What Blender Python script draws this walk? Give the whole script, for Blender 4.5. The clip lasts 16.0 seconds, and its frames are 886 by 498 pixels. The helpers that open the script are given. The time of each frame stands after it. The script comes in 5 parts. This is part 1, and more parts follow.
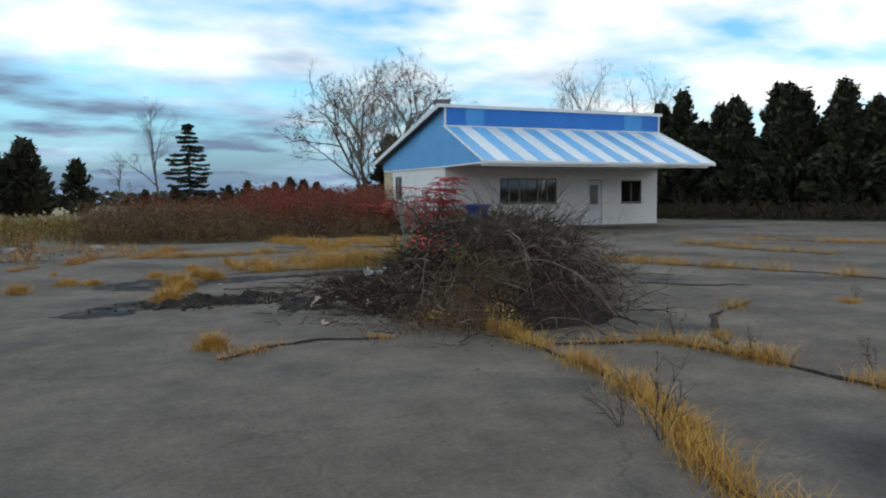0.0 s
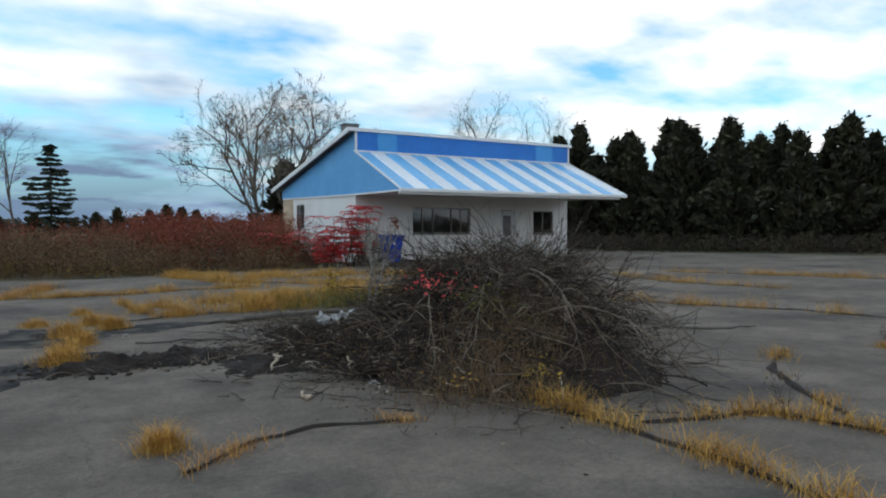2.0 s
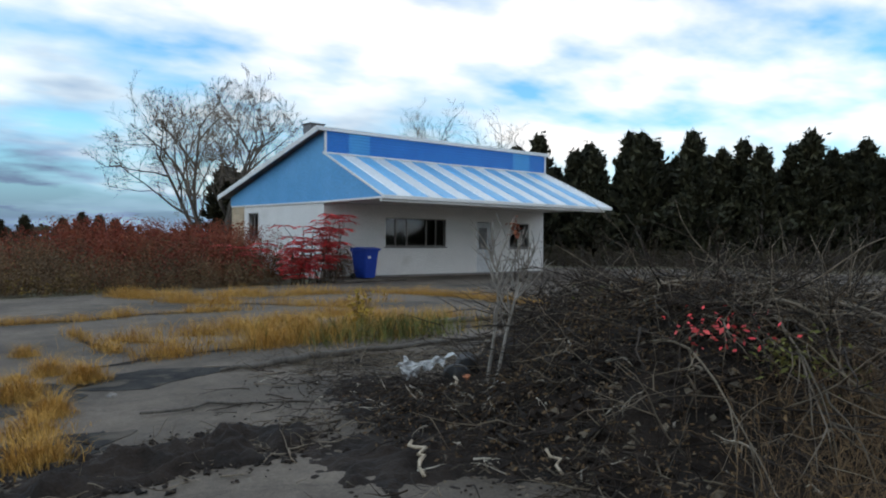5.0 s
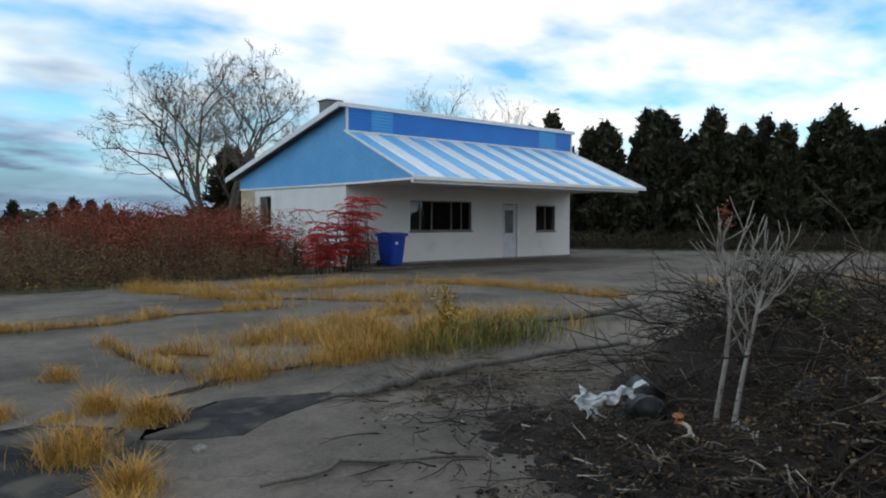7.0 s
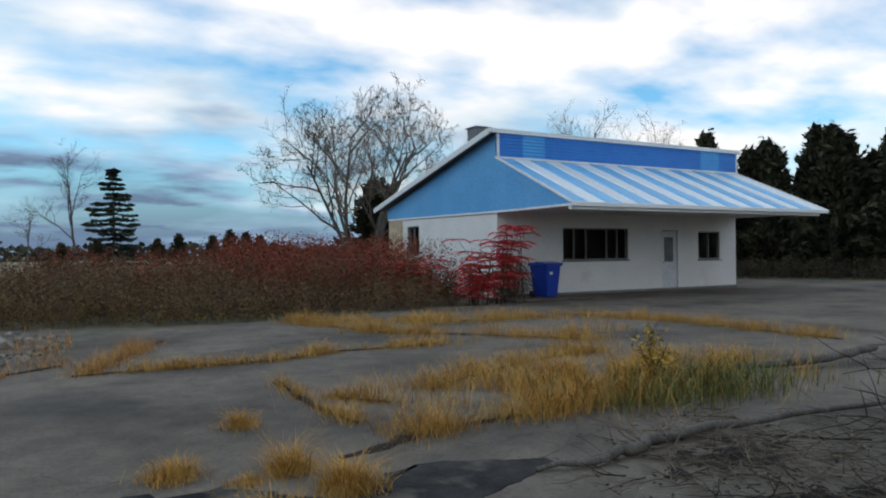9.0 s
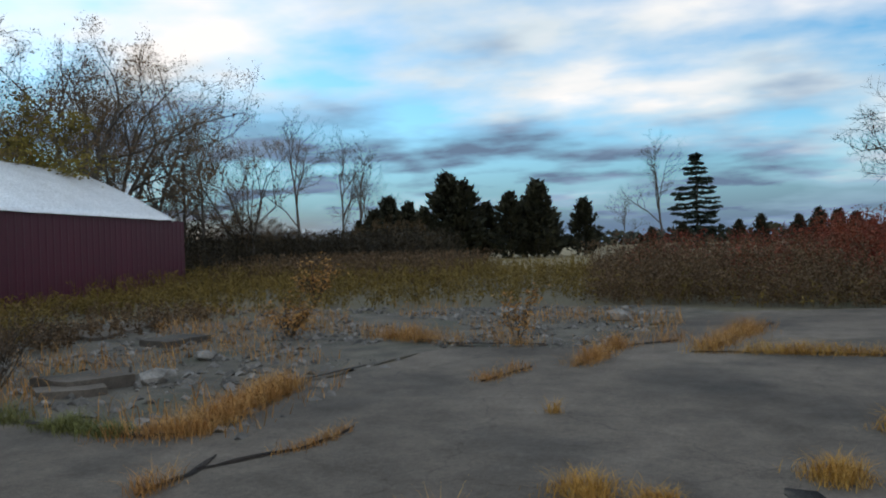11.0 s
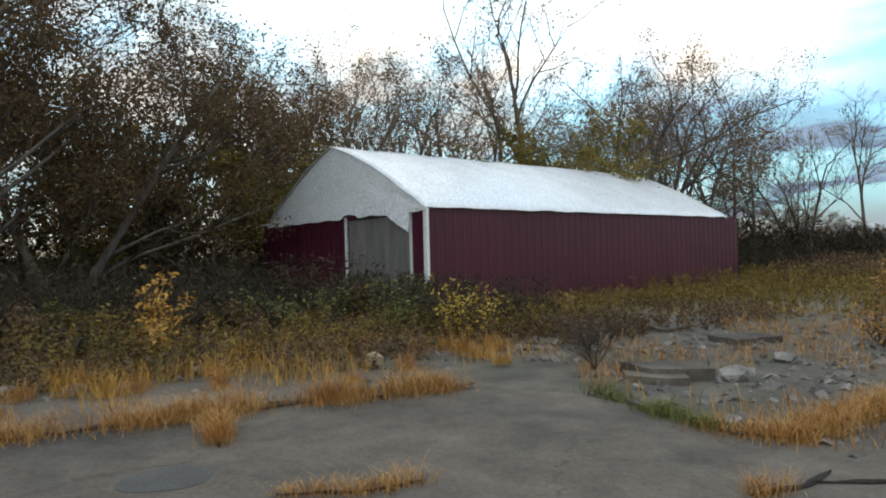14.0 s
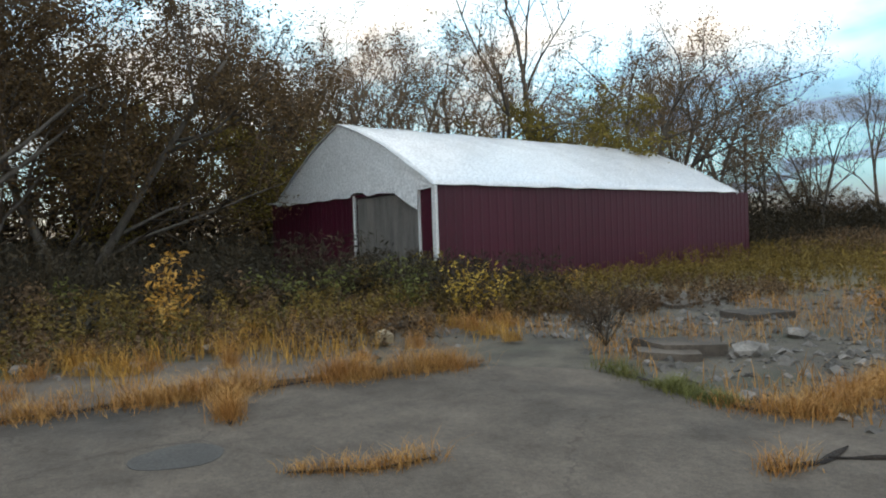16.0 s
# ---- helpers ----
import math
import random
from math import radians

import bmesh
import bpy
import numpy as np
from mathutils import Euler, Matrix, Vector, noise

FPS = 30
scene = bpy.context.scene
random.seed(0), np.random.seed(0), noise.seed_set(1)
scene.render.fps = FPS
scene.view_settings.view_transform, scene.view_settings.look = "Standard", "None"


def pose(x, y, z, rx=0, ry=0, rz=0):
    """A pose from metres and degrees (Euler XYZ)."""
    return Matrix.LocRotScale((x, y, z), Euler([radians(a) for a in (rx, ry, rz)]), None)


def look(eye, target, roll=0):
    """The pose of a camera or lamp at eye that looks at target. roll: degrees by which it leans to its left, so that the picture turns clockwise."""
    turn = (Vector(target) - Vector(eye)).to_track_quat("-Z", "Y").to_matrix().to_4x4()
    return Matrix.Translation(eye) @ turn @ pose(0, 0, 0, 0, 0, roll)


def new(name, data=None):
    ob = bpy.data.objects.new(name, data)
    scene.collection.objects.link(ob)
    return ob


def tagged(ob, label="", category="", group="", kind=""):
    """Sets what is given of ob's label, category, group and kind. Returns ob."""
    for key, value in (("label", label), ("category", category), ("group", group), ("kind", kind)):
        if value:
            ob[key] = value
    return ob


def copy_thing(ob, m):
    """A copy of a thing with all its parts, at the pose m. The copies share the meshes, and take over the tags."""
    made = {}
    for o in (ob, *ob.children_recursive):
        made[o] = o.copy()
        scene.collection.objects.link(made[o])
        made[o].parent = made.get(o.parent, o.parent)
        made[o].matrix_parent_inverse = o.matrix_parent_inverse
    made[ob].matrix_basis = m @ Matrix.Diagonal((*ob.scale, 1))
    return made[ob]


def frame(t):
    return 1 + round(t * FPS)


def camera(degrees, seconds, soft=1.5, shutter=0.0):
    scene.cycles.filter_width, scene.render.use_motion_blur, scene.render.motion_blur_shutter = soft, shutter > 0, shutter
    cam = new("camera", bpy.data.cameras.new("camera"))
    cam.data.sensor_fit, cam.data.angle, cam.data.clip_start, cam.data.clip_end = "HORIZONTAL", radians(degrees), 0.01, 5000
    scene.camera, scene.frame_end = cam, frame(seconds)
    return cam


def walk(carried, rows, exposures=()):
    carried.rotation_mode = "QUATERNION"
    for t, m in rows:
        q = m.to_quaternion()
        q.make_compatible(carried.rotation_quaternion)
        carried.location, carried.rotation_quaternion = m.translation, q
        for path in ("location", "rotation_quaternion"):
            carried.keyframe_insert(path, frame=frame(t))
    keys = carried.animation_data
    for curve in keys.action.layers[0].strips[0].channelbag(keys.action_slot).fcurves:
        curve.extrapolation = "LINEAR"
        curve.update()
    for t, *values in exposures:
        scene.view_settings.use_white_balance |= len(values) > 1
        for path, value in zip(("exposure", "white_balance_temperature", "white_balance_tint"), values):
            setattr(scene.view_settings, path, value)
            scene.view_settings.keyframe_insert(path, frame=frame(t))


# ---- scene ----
cam = camera(64.7, 16.0, soft=2.0)
PATH = [
    (0, (-0.713, -2.92, 1.395), (0.062, -1.082, 1.251), -0.6),
    (0.5, (-0.735, -2.285, 1.366), (0.145, -0.492, 1.256), -1.6),
    (1, (-0.811, -1.697, 1.361), (0.155, 0.052, 1.26), -0.5),
    (1.5, (-0.957, -1.21, 1.385), (0.098, 0.488, 1.334), -1.3),
    (2, (-1.065, -0.705, 1.399), (0.013, 0.978, 1.339), -0.2),
    (2.5, (-1.183, -0.133, 1.388), (-0.07, 1.527, 1.31), -0.0),
    (3, (-1.264, 0.431, 1.39), (-0.134, 2.08, 1.35), -1.2),
    (3.5, (-1.274, 1.034, 1.382), (-0.136, 2.678, 1.351), -3.1),
    (4, (-1.246, 1.61, 1.36), (-0.067, 3.224, 1.316), -2.6),
    (4.2, (-1.208, 1.853, 1.31), (-0.021, 3.463, 1.303), -0.2),
    (6.3, (-1.247, 4.072, 1.446), (0.088, 5.559, 1.367), -0.6),
    (6.5, (-1.244, 4.302, 1.443), (0.086, 5.794, 1.37), -0.3),
    (7, (-1.279, 4.834, 1.435), (0.001, 6.369, 1.362), -0.1),
    (7.5, (-1.305, 5.259, 1.465), (0.032, 6.743, 1.373), -1.1),
    (8, (-1.243, 5.604, 1.48), (0.066, 7.116, 1.447), -2.8),
    (8.2, (-1.238, 5.69, 1.485), (0.035, 7.232, 1.47), -2.4),
    (10.3, (-1.447, 6.301, 1.407), (-1.333, 8.298, 1.385), -0.3),
    (10.5, (-1.496, 6.316, 1.413), (-1.543, 8.315, 1.39), -0.2),
    (11, (-1.658, 6.36, 1.417), (-2.205, 8.284, 1.408), -1.7),
    (11.5, (-1.826, 6.381, 1.41), (-2.847, 8.1, 1.43), -1.9),
    (12, (-1.909, 6.31, 1.413), (-3.227, 7.814, 1.443), -0.8),
    (12.5, (-1.991, 6.297, 1.4), (-3.513, 7.593, 1.435), -0.9),
    (13, (-2.036, 6.264, 1.395), (-3.672, 7.414, 1.419), -0.9),
    (13.5, (-2.067, 6.255, 1.39), (-3.755, 7.328, 1.404), -1.1),
    (14, (-2.076, 6.259, 1.391), (-3.776, 7.312, 1.419), -1.5),
    (14.5, (-2.077, 6.251, 1.39), (-3.781, 7.299, 1.406), -1.5),
    (15, (-2.083, 6.253, 1.387), (-3.8, 7.277, 1.391), -1.9),
    (15.5, (-2.109, 6.265, 1.384), (-3.835, 7.275, 1.366), -1.9),
    (16, (-2.141, 6.285, 1.377), (-3.855, 7.316, 1.343), -1.9),
]
walk(cam, [(t, look(e, g, r)) for t, e, g, r in PATH], exposures=[(0, -0.97, 6900, 12), (4, -1.03, 6700, 12), (7, -1.05, 6800, 12), (10.5, -1.33, 6600, 12), (12, -1.22, 7300, 12), (14, -0.68, 7400, 12), (16, -0.68, 7400, 12)])

rng = np.random.default_rng(7)

# ---- sky and sun ----
SUN_AZ, SUN_EL = -70.0, 42.0
world = bpy.data.worlds.new("sky")
scene.world = world
world.use_nodes = True
wn, wl = world.node_tree.nodes, world.node_tree.links
wn.clear()


def wnode(kind, **props):
    n = wn.new(kind)
    for k, v in props.items():
        n.inputs[k].default_value = v
    return n


def wmath(op, a, b=None, c=None):
    n = wn.new("ShaderNodeMath")
    n.operation = op
    for k, v in enumerate((a, b, c)):
        if v is None:
            continue
        if isinstance(v, (int, float)):
            n.inputs[k].default_value = v
        else:
            wl.new(v, n.inputs[k])
    return n.outputs[0]


def wramp(fac, stops):
    n = wn.new("ShaderNodeValToRGB")
    el = n.color_ramp.elements
    while len(el) < len(stops):
        el.new(0.5)
    for e, (p, c) in zip(el, stops):
        e.position, e.color = p, (*c, 1)
    wl.new(fac, n.inputs[0])
    return n.outputs[0]


def wmix(fac, a, b, blend="MIX"):
    n = wn.new("ShaderNodeMix")
    n.data_type, n.blend_type = "RGBA", blend
    for k, v in ((0, fac), (6, a), (7, b)):
        if isinstance(v, (int, float)):
            n.inputs[k].default_value = v
        elif isinstance(v, tuple):
            n.inputs[k].default_value = (*v, 1)
        else:
            wl.new(v, n.inputs[k])
    return n.outputs[2]


tex = wn.new("ShaderNodeTexCoord")
sep = wn.new("ShaderNodeSeparateXYZ")
wl.new(tex.outputs["Generated"], sep.inputs[0])
up = wmath("ADD", wmath("MAXIMUM", sep.outputs[2], 0.0), 0.16)
comb = wn.new("ShaderNodeCombineXYZ")
wl.new(wmath("DIVIDE", sep.outputs[0], up), comb.inputs[0])
wl.new(wmath("DIVIDE", sep.outputs[1], up), comb.inputs[1])
sky = wn.new("ShaderNodeTexSky")
sky.sky_type, sky.sun_disc = "NISHITA", False
sky.sun_elevation, sky.sun_rotation = radians(SUN_EL), radians(SUN_AZ)
blue = wmix(1.0, sky.outputs[0], (0.21, 0.39, 0.45), "MULTIPLY")


def cloud_noise(scale, detail, rough, offset):
    m = wn.new("ShaderNodeMapping")
    m.inputs["Location"].default_value = offset
    m.inputs["Scale"].default_value = (scale, scale * 1.25, scale)
    wl.new(comb.outputs[0], m.inputs[0])
    n = wn.new("ShaderNodeTexNoise")
    n.inputs["Scale"].default_value, n.inputs["Detail"].default_value, n.inputs["Roughness"].default_value = 1.0, detail, rough
    wl.new(m.outputs[0], n.inputs["Vector"])
    return n.outputs[0]


cover = cloud_noise(1.7, 5, 0.5, (3.1, 1.7, 0))
body = cloud_noise(0.75, 5, 0.5, (0.4, 5.2, 0))
elev = wmath("MULTIPLY", sep.outputs[2], 1.0)
# thick cloud: grey-blue low over the horizon, white higher up where it thins
lift = wramp(elev, [(0.0, (0.0,) * 3), (0.10, (0.10,) * 3), (0.18, (0.42,) * 3), (0.30, (0.70,) * 3), (0.45, (0.2,) * 3), (0.58, (0.0,) * 3)])
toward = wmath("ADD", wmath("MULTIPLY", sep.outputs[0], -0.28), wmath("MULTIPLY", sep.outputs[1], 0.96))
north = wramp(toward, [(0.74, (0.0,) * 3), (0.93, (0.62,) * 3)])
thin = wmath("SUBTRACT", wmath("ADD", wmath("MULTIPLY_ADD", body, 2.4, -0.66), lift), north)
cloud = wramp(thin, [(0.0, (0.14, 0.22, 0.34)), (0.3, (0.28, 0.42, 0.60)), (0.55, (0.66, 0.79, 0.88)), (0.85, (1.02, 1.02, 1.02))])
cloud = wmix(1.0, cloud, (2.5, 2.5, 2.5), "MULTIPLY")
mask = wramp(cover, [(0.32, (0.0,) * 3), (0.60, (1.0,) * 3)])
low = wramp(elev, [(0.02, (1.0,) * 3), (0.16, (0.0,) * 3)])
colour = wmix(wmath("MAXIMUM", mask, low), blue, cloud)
# low band of evening glow
band = wramp(elev, [(0.0, (0.0,) * 3), (0.02, (1.0,) * 3), (0.06, (0.0,) * 3)])
west = wmath("MULTIPLY", band, wramp(wmath("SUBTRACT", wmath("MULTIPLY", sep.outputs[0], -1.0), wmath("MULTIPLY", sep.outputs[1], 0.15)), [(0.2, (0.0,) * 3), (0.5, (1.0,) * 3)]))
colour = wmix(wmath("MULTIPLY", west, 0.8), colour, (1.1, 0.85, 0.5))
bg = wn.new("ShaderNodeBackground")
bg.inputs[1].default_value = 1.0
wl.new(colour, bg.inputs[0])
wo = wn.new("ShaderNodeOutputWorld")
wl.new(bg.outputs[0], wo.inputs[0])

sun_data = bpy.data.lights.new("sun", "SUN")
sun_data.energy, sun_data.angle, sun_data.color = 0.6, radians(40), (1.0, 0.95, 0.88)
sun = new("sun", sun_data)
_a, _e = radians(SUN_AZ), radians(SUN_EL)
sun.matrix_world = look((math.sin(_a) * math.cos(_e) * 50, math.cos(_a) * math.cos(_e) * 50, math.sin(_e) * 50), (0, 0, 0))


# ---- materials ----
def mat(name, c1, c2, rough=0.8, scale=6.0, fine=60.0, bump=0.2, metal=0.0, island=0.0, spec=0.4, object_random=0.0, stretch=(1, 1, 1), c3=None, c3_scale=0.6, c3_at=(0.55, 0.68), through_light=0.0):
    """A surface with two scales of variation; c3 is an optional stain."""
    m = bpy.data.materials.new(name)
    m.use_nodes = True
    n, l = m.node_tree.nodes, m.node_tree.links
    b = n["Principled BSDF"]
    b.inputs["Roughness"].default_value, b.inputs["Metallic"].default_value = rough, metal
    b.inputs["Specular IOR Level"].default_value = spec
    tc = n.new("ShaderNodeTexCoord")
    mp = n.new("ShaderNodeMapping")
    mp.inputs["Scale"].default_value = stretch
    l.new(tc.outputs["Object"], mp.inputs[0])

    def noise_out(s, d=4):
        t = n.new("ShaderNodeTexNoise")
        t.inputs["Scale"].default_value, t.inputs["Detail"].default_value = s, d
        l.new(mp.outputs[0], t.inputs["Vector"])
        return t.outputs[0]

    def mixer(f, a, bb, blend="MIX"):
        x = n.new("ShaderNodeMix")
        x.data_type, x.blend_type = "RGBA", blend
        for k, v in ((0, f), (6, a), (7, bb)):
            if isinstance(v, (int, float)):
                x.inputs[k].default_value = v
            elif isinstance(v, tuple):
                x.inputs[k].default_value = (*v, 1)
            else:
                l.new(v, x.inputs[k])
        return x.outputs[2]

    def ramp(f, a, bb):
        r = n.new("ShaderNodeMapRange")
        r.inputs[1].default_value, r.inputs[2].default_value = a, bb
        l.new(f, r.inputs[0])
        return r.outputs[0]

    big, small = noise_out(scale), noise_out(fine, 5)
    col = mixer(ramp(big, 0.35, 0.65), c1, c2)
    col = mixer(0.55, col, mixer(ramp(small, 0.3, 0.7), (0.55, 0.55, 0.55), (1.35, 1.35, 1.35)), "MULTIPLY")
    if c3:
        col = mixer(ramp(noise_out(c3_scale, 6), *c3_at), col, c3)
    if island or object_random:
        src = n.new("ShaderNodeNewGeometry").outputs["Random Per Island"] if island else n.new("ShaderNodeObjectInfo").outputs["Random"]
        amt = island or object_random
        v = n.new("ShaderNodeMapRange")
        v.inputs[3].default_value, v.inputs[4].default_value = 1 - amt, 1 + amt
        l.new(src, v.inputs[0])
        hs = n.new("ShaderNodeHueSaturation")
        l.new(v.outputs[0], hs.inputs["Value"])
        l.new(col, hs.inputs["Color"])
        col = hs.outputs[0]
    l.new(col, b.inputs["Base Color"])
    if bump:
        bp = n.new("ShaderNodeBump")
        bp.inputs["Strength"].default_value, bp.inputs["Distance"].default_value = bump, 0.02
        l.new(small, bp.inputs["Height"])
        l.new(bp.outputs[0], b.inputs["Normal"])
    return m


def concrete_mat():
    """Old concrete: broad stains, mottling, specks of aggregate and hairline cracks."""
    m = mat("concrete", (0.114, 0.093, 0.075), (0.188, 0.153, 0.123), 0.92, 0.45, 90, 0.3, c3=(0.060, 0.053, 0.047), c3_scale=0.5, c3_at=(0.50, 0.72), spec=0.2)
    n, l = m.node_tree.nodes, m.node_tree.links
    b = n["Principled BSDF"]
    col = b.inputs["Base Color"].links[0].from_socket
    tc = n.new("ShaderNodeTexCoord")

    def noise_tex(scale, detail, rough):
        t = n.new("ShaderNodeTexNoise")
        t.inputs["Scale"].default_value, t.inputs["Detail"].default_value, t.inputs["Roughness"].default_value = scale, detail, rough
        l.new(tc.outputs["Object"], t.inputs["Vector"])
        return t

    def spread(src, lo, hi, a, c):
        r = n.new("ShaderNodeMapRange")
        for k, v in enumerate((lo, hi, a, c)):
            r.inputs[k + 1].default_value = v
        l.new(src, r.inputs[0])
        return r.outputs[0]

    def times(c, f):
        x = n.new("ShaderNodeMix")
        x.data_type, x.blend_type = "RGBA", "MULTIPLY"
        x.inputs[0].default_value = 1.0
        l.new(c, x.inputs[6])
        l.new(f, x.inputs[7])
        return x.outputs[2]

    col = times(col, spread(noise_tex(2.6, 8, 0.7).outputs[0], 0.3, 0.7, 0.72, 1.28))
    col = times(col, spread(noise_tex(24, 4, 0.7).outputs[0], 0.3, 0.7, 0.80, 1.20))
    col = times(col, spread(noise_tex(240, 2, 0.5).outputs[0], 0.66, 0.74, 1.0, 1.7))
    warp = noise_tex(1.4, 5, 0.6)
    v = n.new("ShaderNodeVectorMath")
    v.operation = "MULTIPLY_ADD"
    v.inputs[1].default_value = (0.9, 0.9, 0.0)
    l.new(warp.outputs["Color"], v.inputs[0])
    l.new(tc.outputs["Object"], v.inputs[2])
    vo = n.new("ShaderNodeTexVoronoi")
    vo.feature = "DISTANCE_TO_EDGE"
    vo.inputs["Scale"].default_value = 0.42
    l.new(v.outputs[0], vo.inputs["Vector"])
    crack = spread(vo.outputs["Distance"], 0.001, 0.005, 0.78, 1.0)
    col = times(col, crack)
    l.new(col, b.inputs["Base Color"])
    return m


CONCRETE = concrete_mat()
TAR = mat("tar_patch", (0.020, 0.020, 0.021), (0.060, 0.056, 0.052), 0.95, 3, 50, 0.6, spec=0.12, c3=(0.115, 0.098, 0.08), c3_scale=2.2, c3_at=(0.50, 0.62))
SOIL = mat("soil", (0.013, 0.009, 0.007), (0.032, 0.021, 0.015), 0.95, 3, 50, 0.8)
GROUND = mat("ground_earth", (0.10, 0.085, 0.055), (0.17, 0.14, 0.085), 0.95, 0.15, 8, 0.6, c3=(0.075, 0.085, 0.035), c3_scale=0.06)
FIELD = mat("field_grass", (0.24, 0.19, 0.11), (0.30, 0.23, 0.12), 0.95, 0.08, 3, 0.5, c3=(0.16, 0.15, 0.06), c3_scale=0.03)
GRAVEL = mat("gravel_bed", (0.09, 0.077, 0.06), (0.165, 0.14, 0.108), 0.95, 2.0, 45, 0.9, c3=(0.09, 0.085, 0.06), c3_scale=0.7)
STONE = mat("stone", (0.12, 0.107, 0.093), (0.25, 0.225, 0.20), 0.9, 3, 30, 0.5, island=0.45)
STONE_TAN = mat("stone_tan", (0.42, 0.33, 0.21), (0.52, 0.42, 0.28), 0.9, 3, 30, 0.4)
GOLD = mat("dry_grass", (0.44, 0.215, 0.035), (0.54, 0.31, 0.075), 0.85, 2, 20, 0, island=0.4)
RUST = mat("rust_grass", (0.42, 0.19, 0.05), (0.50, 0.27, 0.085), 0.85, 2, 20, 0, island=0.4)
GREEN = mat("green_grass", (0.10, 0.11, 0.025), (0.19, 0.18, 0.05), 0.85, 2, 20, 0, island=0.4)
OLIVE = mat("olive_weeds", (0.15, 0.10, 0.020), (0.23, 0.15, 0.034), 0.85, 0.6, 20, 0, island=0.45)
BROWNW = mat("brown_weeds", (0.105, 0.062, 0.032), (0.18, 0.11, 0.054), 0.85, 0.8, 20, 0, island=0.45)
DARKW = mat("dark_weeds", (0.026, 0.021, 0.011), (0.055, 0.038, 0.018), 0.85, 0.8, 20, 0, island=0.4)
REDW = mat("red_weeds", (0.22, 0.03, 0.02), (0.24, 0.075, 0.03), 0.8, 0.8, 20, 0, island=0.45)
SUMAC = mat("sumac_leaf", (0.68, 0.03, 0.05), (0.75, 0.09, 0.08), 0.6, 3, 20, 0, island=0.4)
SUMAC_DRY = mat("sumac_dry_leaf", (0.20, 0.08, 0.05), (0.28, 0.15, 0.07), 0.7, 3, 20, 0, island=0.4)
YELLOW = mat("yellow_leaf", (0.42, 0.25, 0.03), (0.50, 0.34, 0.05), 0.7, 3, 20, 0, island=0.4)
BARK = mat("bark", (0.085, 0.072, 0.06), (0.15, 0.13, 0.11), 0.9, 5, 40, 0.6, stretch=(1, 1, 0.2))
BARK_GREY = mat("grey_bark", (0.20, 0.18, 0.16), (0.30, 0.275, 0.25), 0.9, 5, 40, 0.4, stretch=(1, 1, 0.2))
TWIG = mat("twig", (0.055, 0.038, 0.026), (0.125, 0.09, 0.062), 0.9, 4, 40, 0, island=0.5)
TWIG_MID = mat("grey_brown_twig", (0.15, 0.115, 0.085), (0.25, 0.205, 0.16), 0.9, 4, 40, 0, island=0.4)
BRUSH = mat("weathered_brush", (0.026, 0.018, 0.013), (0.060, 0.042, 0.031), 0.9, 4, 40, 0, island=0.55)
BRUSH_TAN = mat("tan_brush", (0.13, 0.10, 0.07), (0.21, 0.165, 0.12), 0.9, 4, 40, 0, island=0.5)
DEADWOOD = mat("bleached_dead_wood", (0.22, 0.19, 0.16), (0.36, 0.32, 0.28), 0.85, 9, 60, 0.3, stretch=(1, 1, 0.3))
TWIG_PALE = mat("pale_twig", (0.34, 0.29, 0.23), (0.48, 0.42, 0.34), 0.85, 4, 40, 0, island=0.4)
NEEDLE = mat("cedar_needles", (0.020, 0.022, 0.011), (0.048, 0.044, 0.019), 0.75, 0.7, 10, 0, island=0.45)
NEEDLE_B = mat("spruce_needles", (0.020, 0.032, 0.022), (0.035, 0.050, 0.032), 0.75, 0.7, 10, 0, island=0.4)
LEAF_B = mat("brown_leaf", (0.22, 0.12, 0.055), (0.30, 0.18, 0.085), 0.75, 0.7, 10, 0, island=0.45)
LEAF_O = mat("olive_leaf", (0.20, 0.15, 0.022), (0.29, 0.22, 0.04), 0.75, 0.7, 10, 0, island=0.45)
LEAF_D = mat("dark_leaf", (0.095, 0.055, 0.020), (0.16, 0.095, 0.034), 0.75, 0.7, 10, 0, island=0.45)
WHITE = mat("white_wall_paint", (0.74, 0.72, 0.70), (0.80, 0.78, 0.76), 0.6, 0.8, 25, 0.12, c3=(0.60, 0.57, 0.53), c3_scale=0.9, c3_at=(0.6, 0.8))
TRIM = mat("white_trim_paint", (0.78, 0.78, 0.78), (0.84, 0.84, 0.83), 0.5, 2, 30, 0.05)
SKYBLUE = mat("light_blue_paint", (0.09, 0.35, 0.68), (0.12, 0.40, 0.74), 0.5, 0.7, 25, 0.08)
ROYAL = mat("royal_blue_paint", (0.008, 0.18, 0.60), (0.012, 0.22, 0.66), 0.45, 0.8, 25, 0.06)
FADED = mat("faded_blue_paint", (0.05, 0.34, 0.74), (0.07, 0.39, 0.78), 0.5, 1.0, 25, 0.06)
PANEL_B = mat("awning_blue", (0.14, 0.43, 0.72), (0.19, 0.48, 0.76), 0.35, 1.0, 25, 0.05, object_random=0.08)
PANEL_W = mat("awning_white", (0.72, 0.75, 0.77), (0.80, 0.82, 0.84), 0.35, 1.0, 25, 0.05, object_random=0.06)
ROOFING = mat("grey_roofing", (0.16, 0.16, 0.17), (0.22, 0.22, 0.23), 0.8, 1, 20, 0.3)
SOFFIT = mat("soffit_paint", (0.62, 0.60, 0.57), (0.68, 0.66, 0.63), 0.7, 1, 20, 0.1)
BRICK = mat("tan_block", (0.50, 0.38, 0.26), (0.58, 0.46, 0.33), 0.9, 3, 30, 0.4, object_random=0.12)
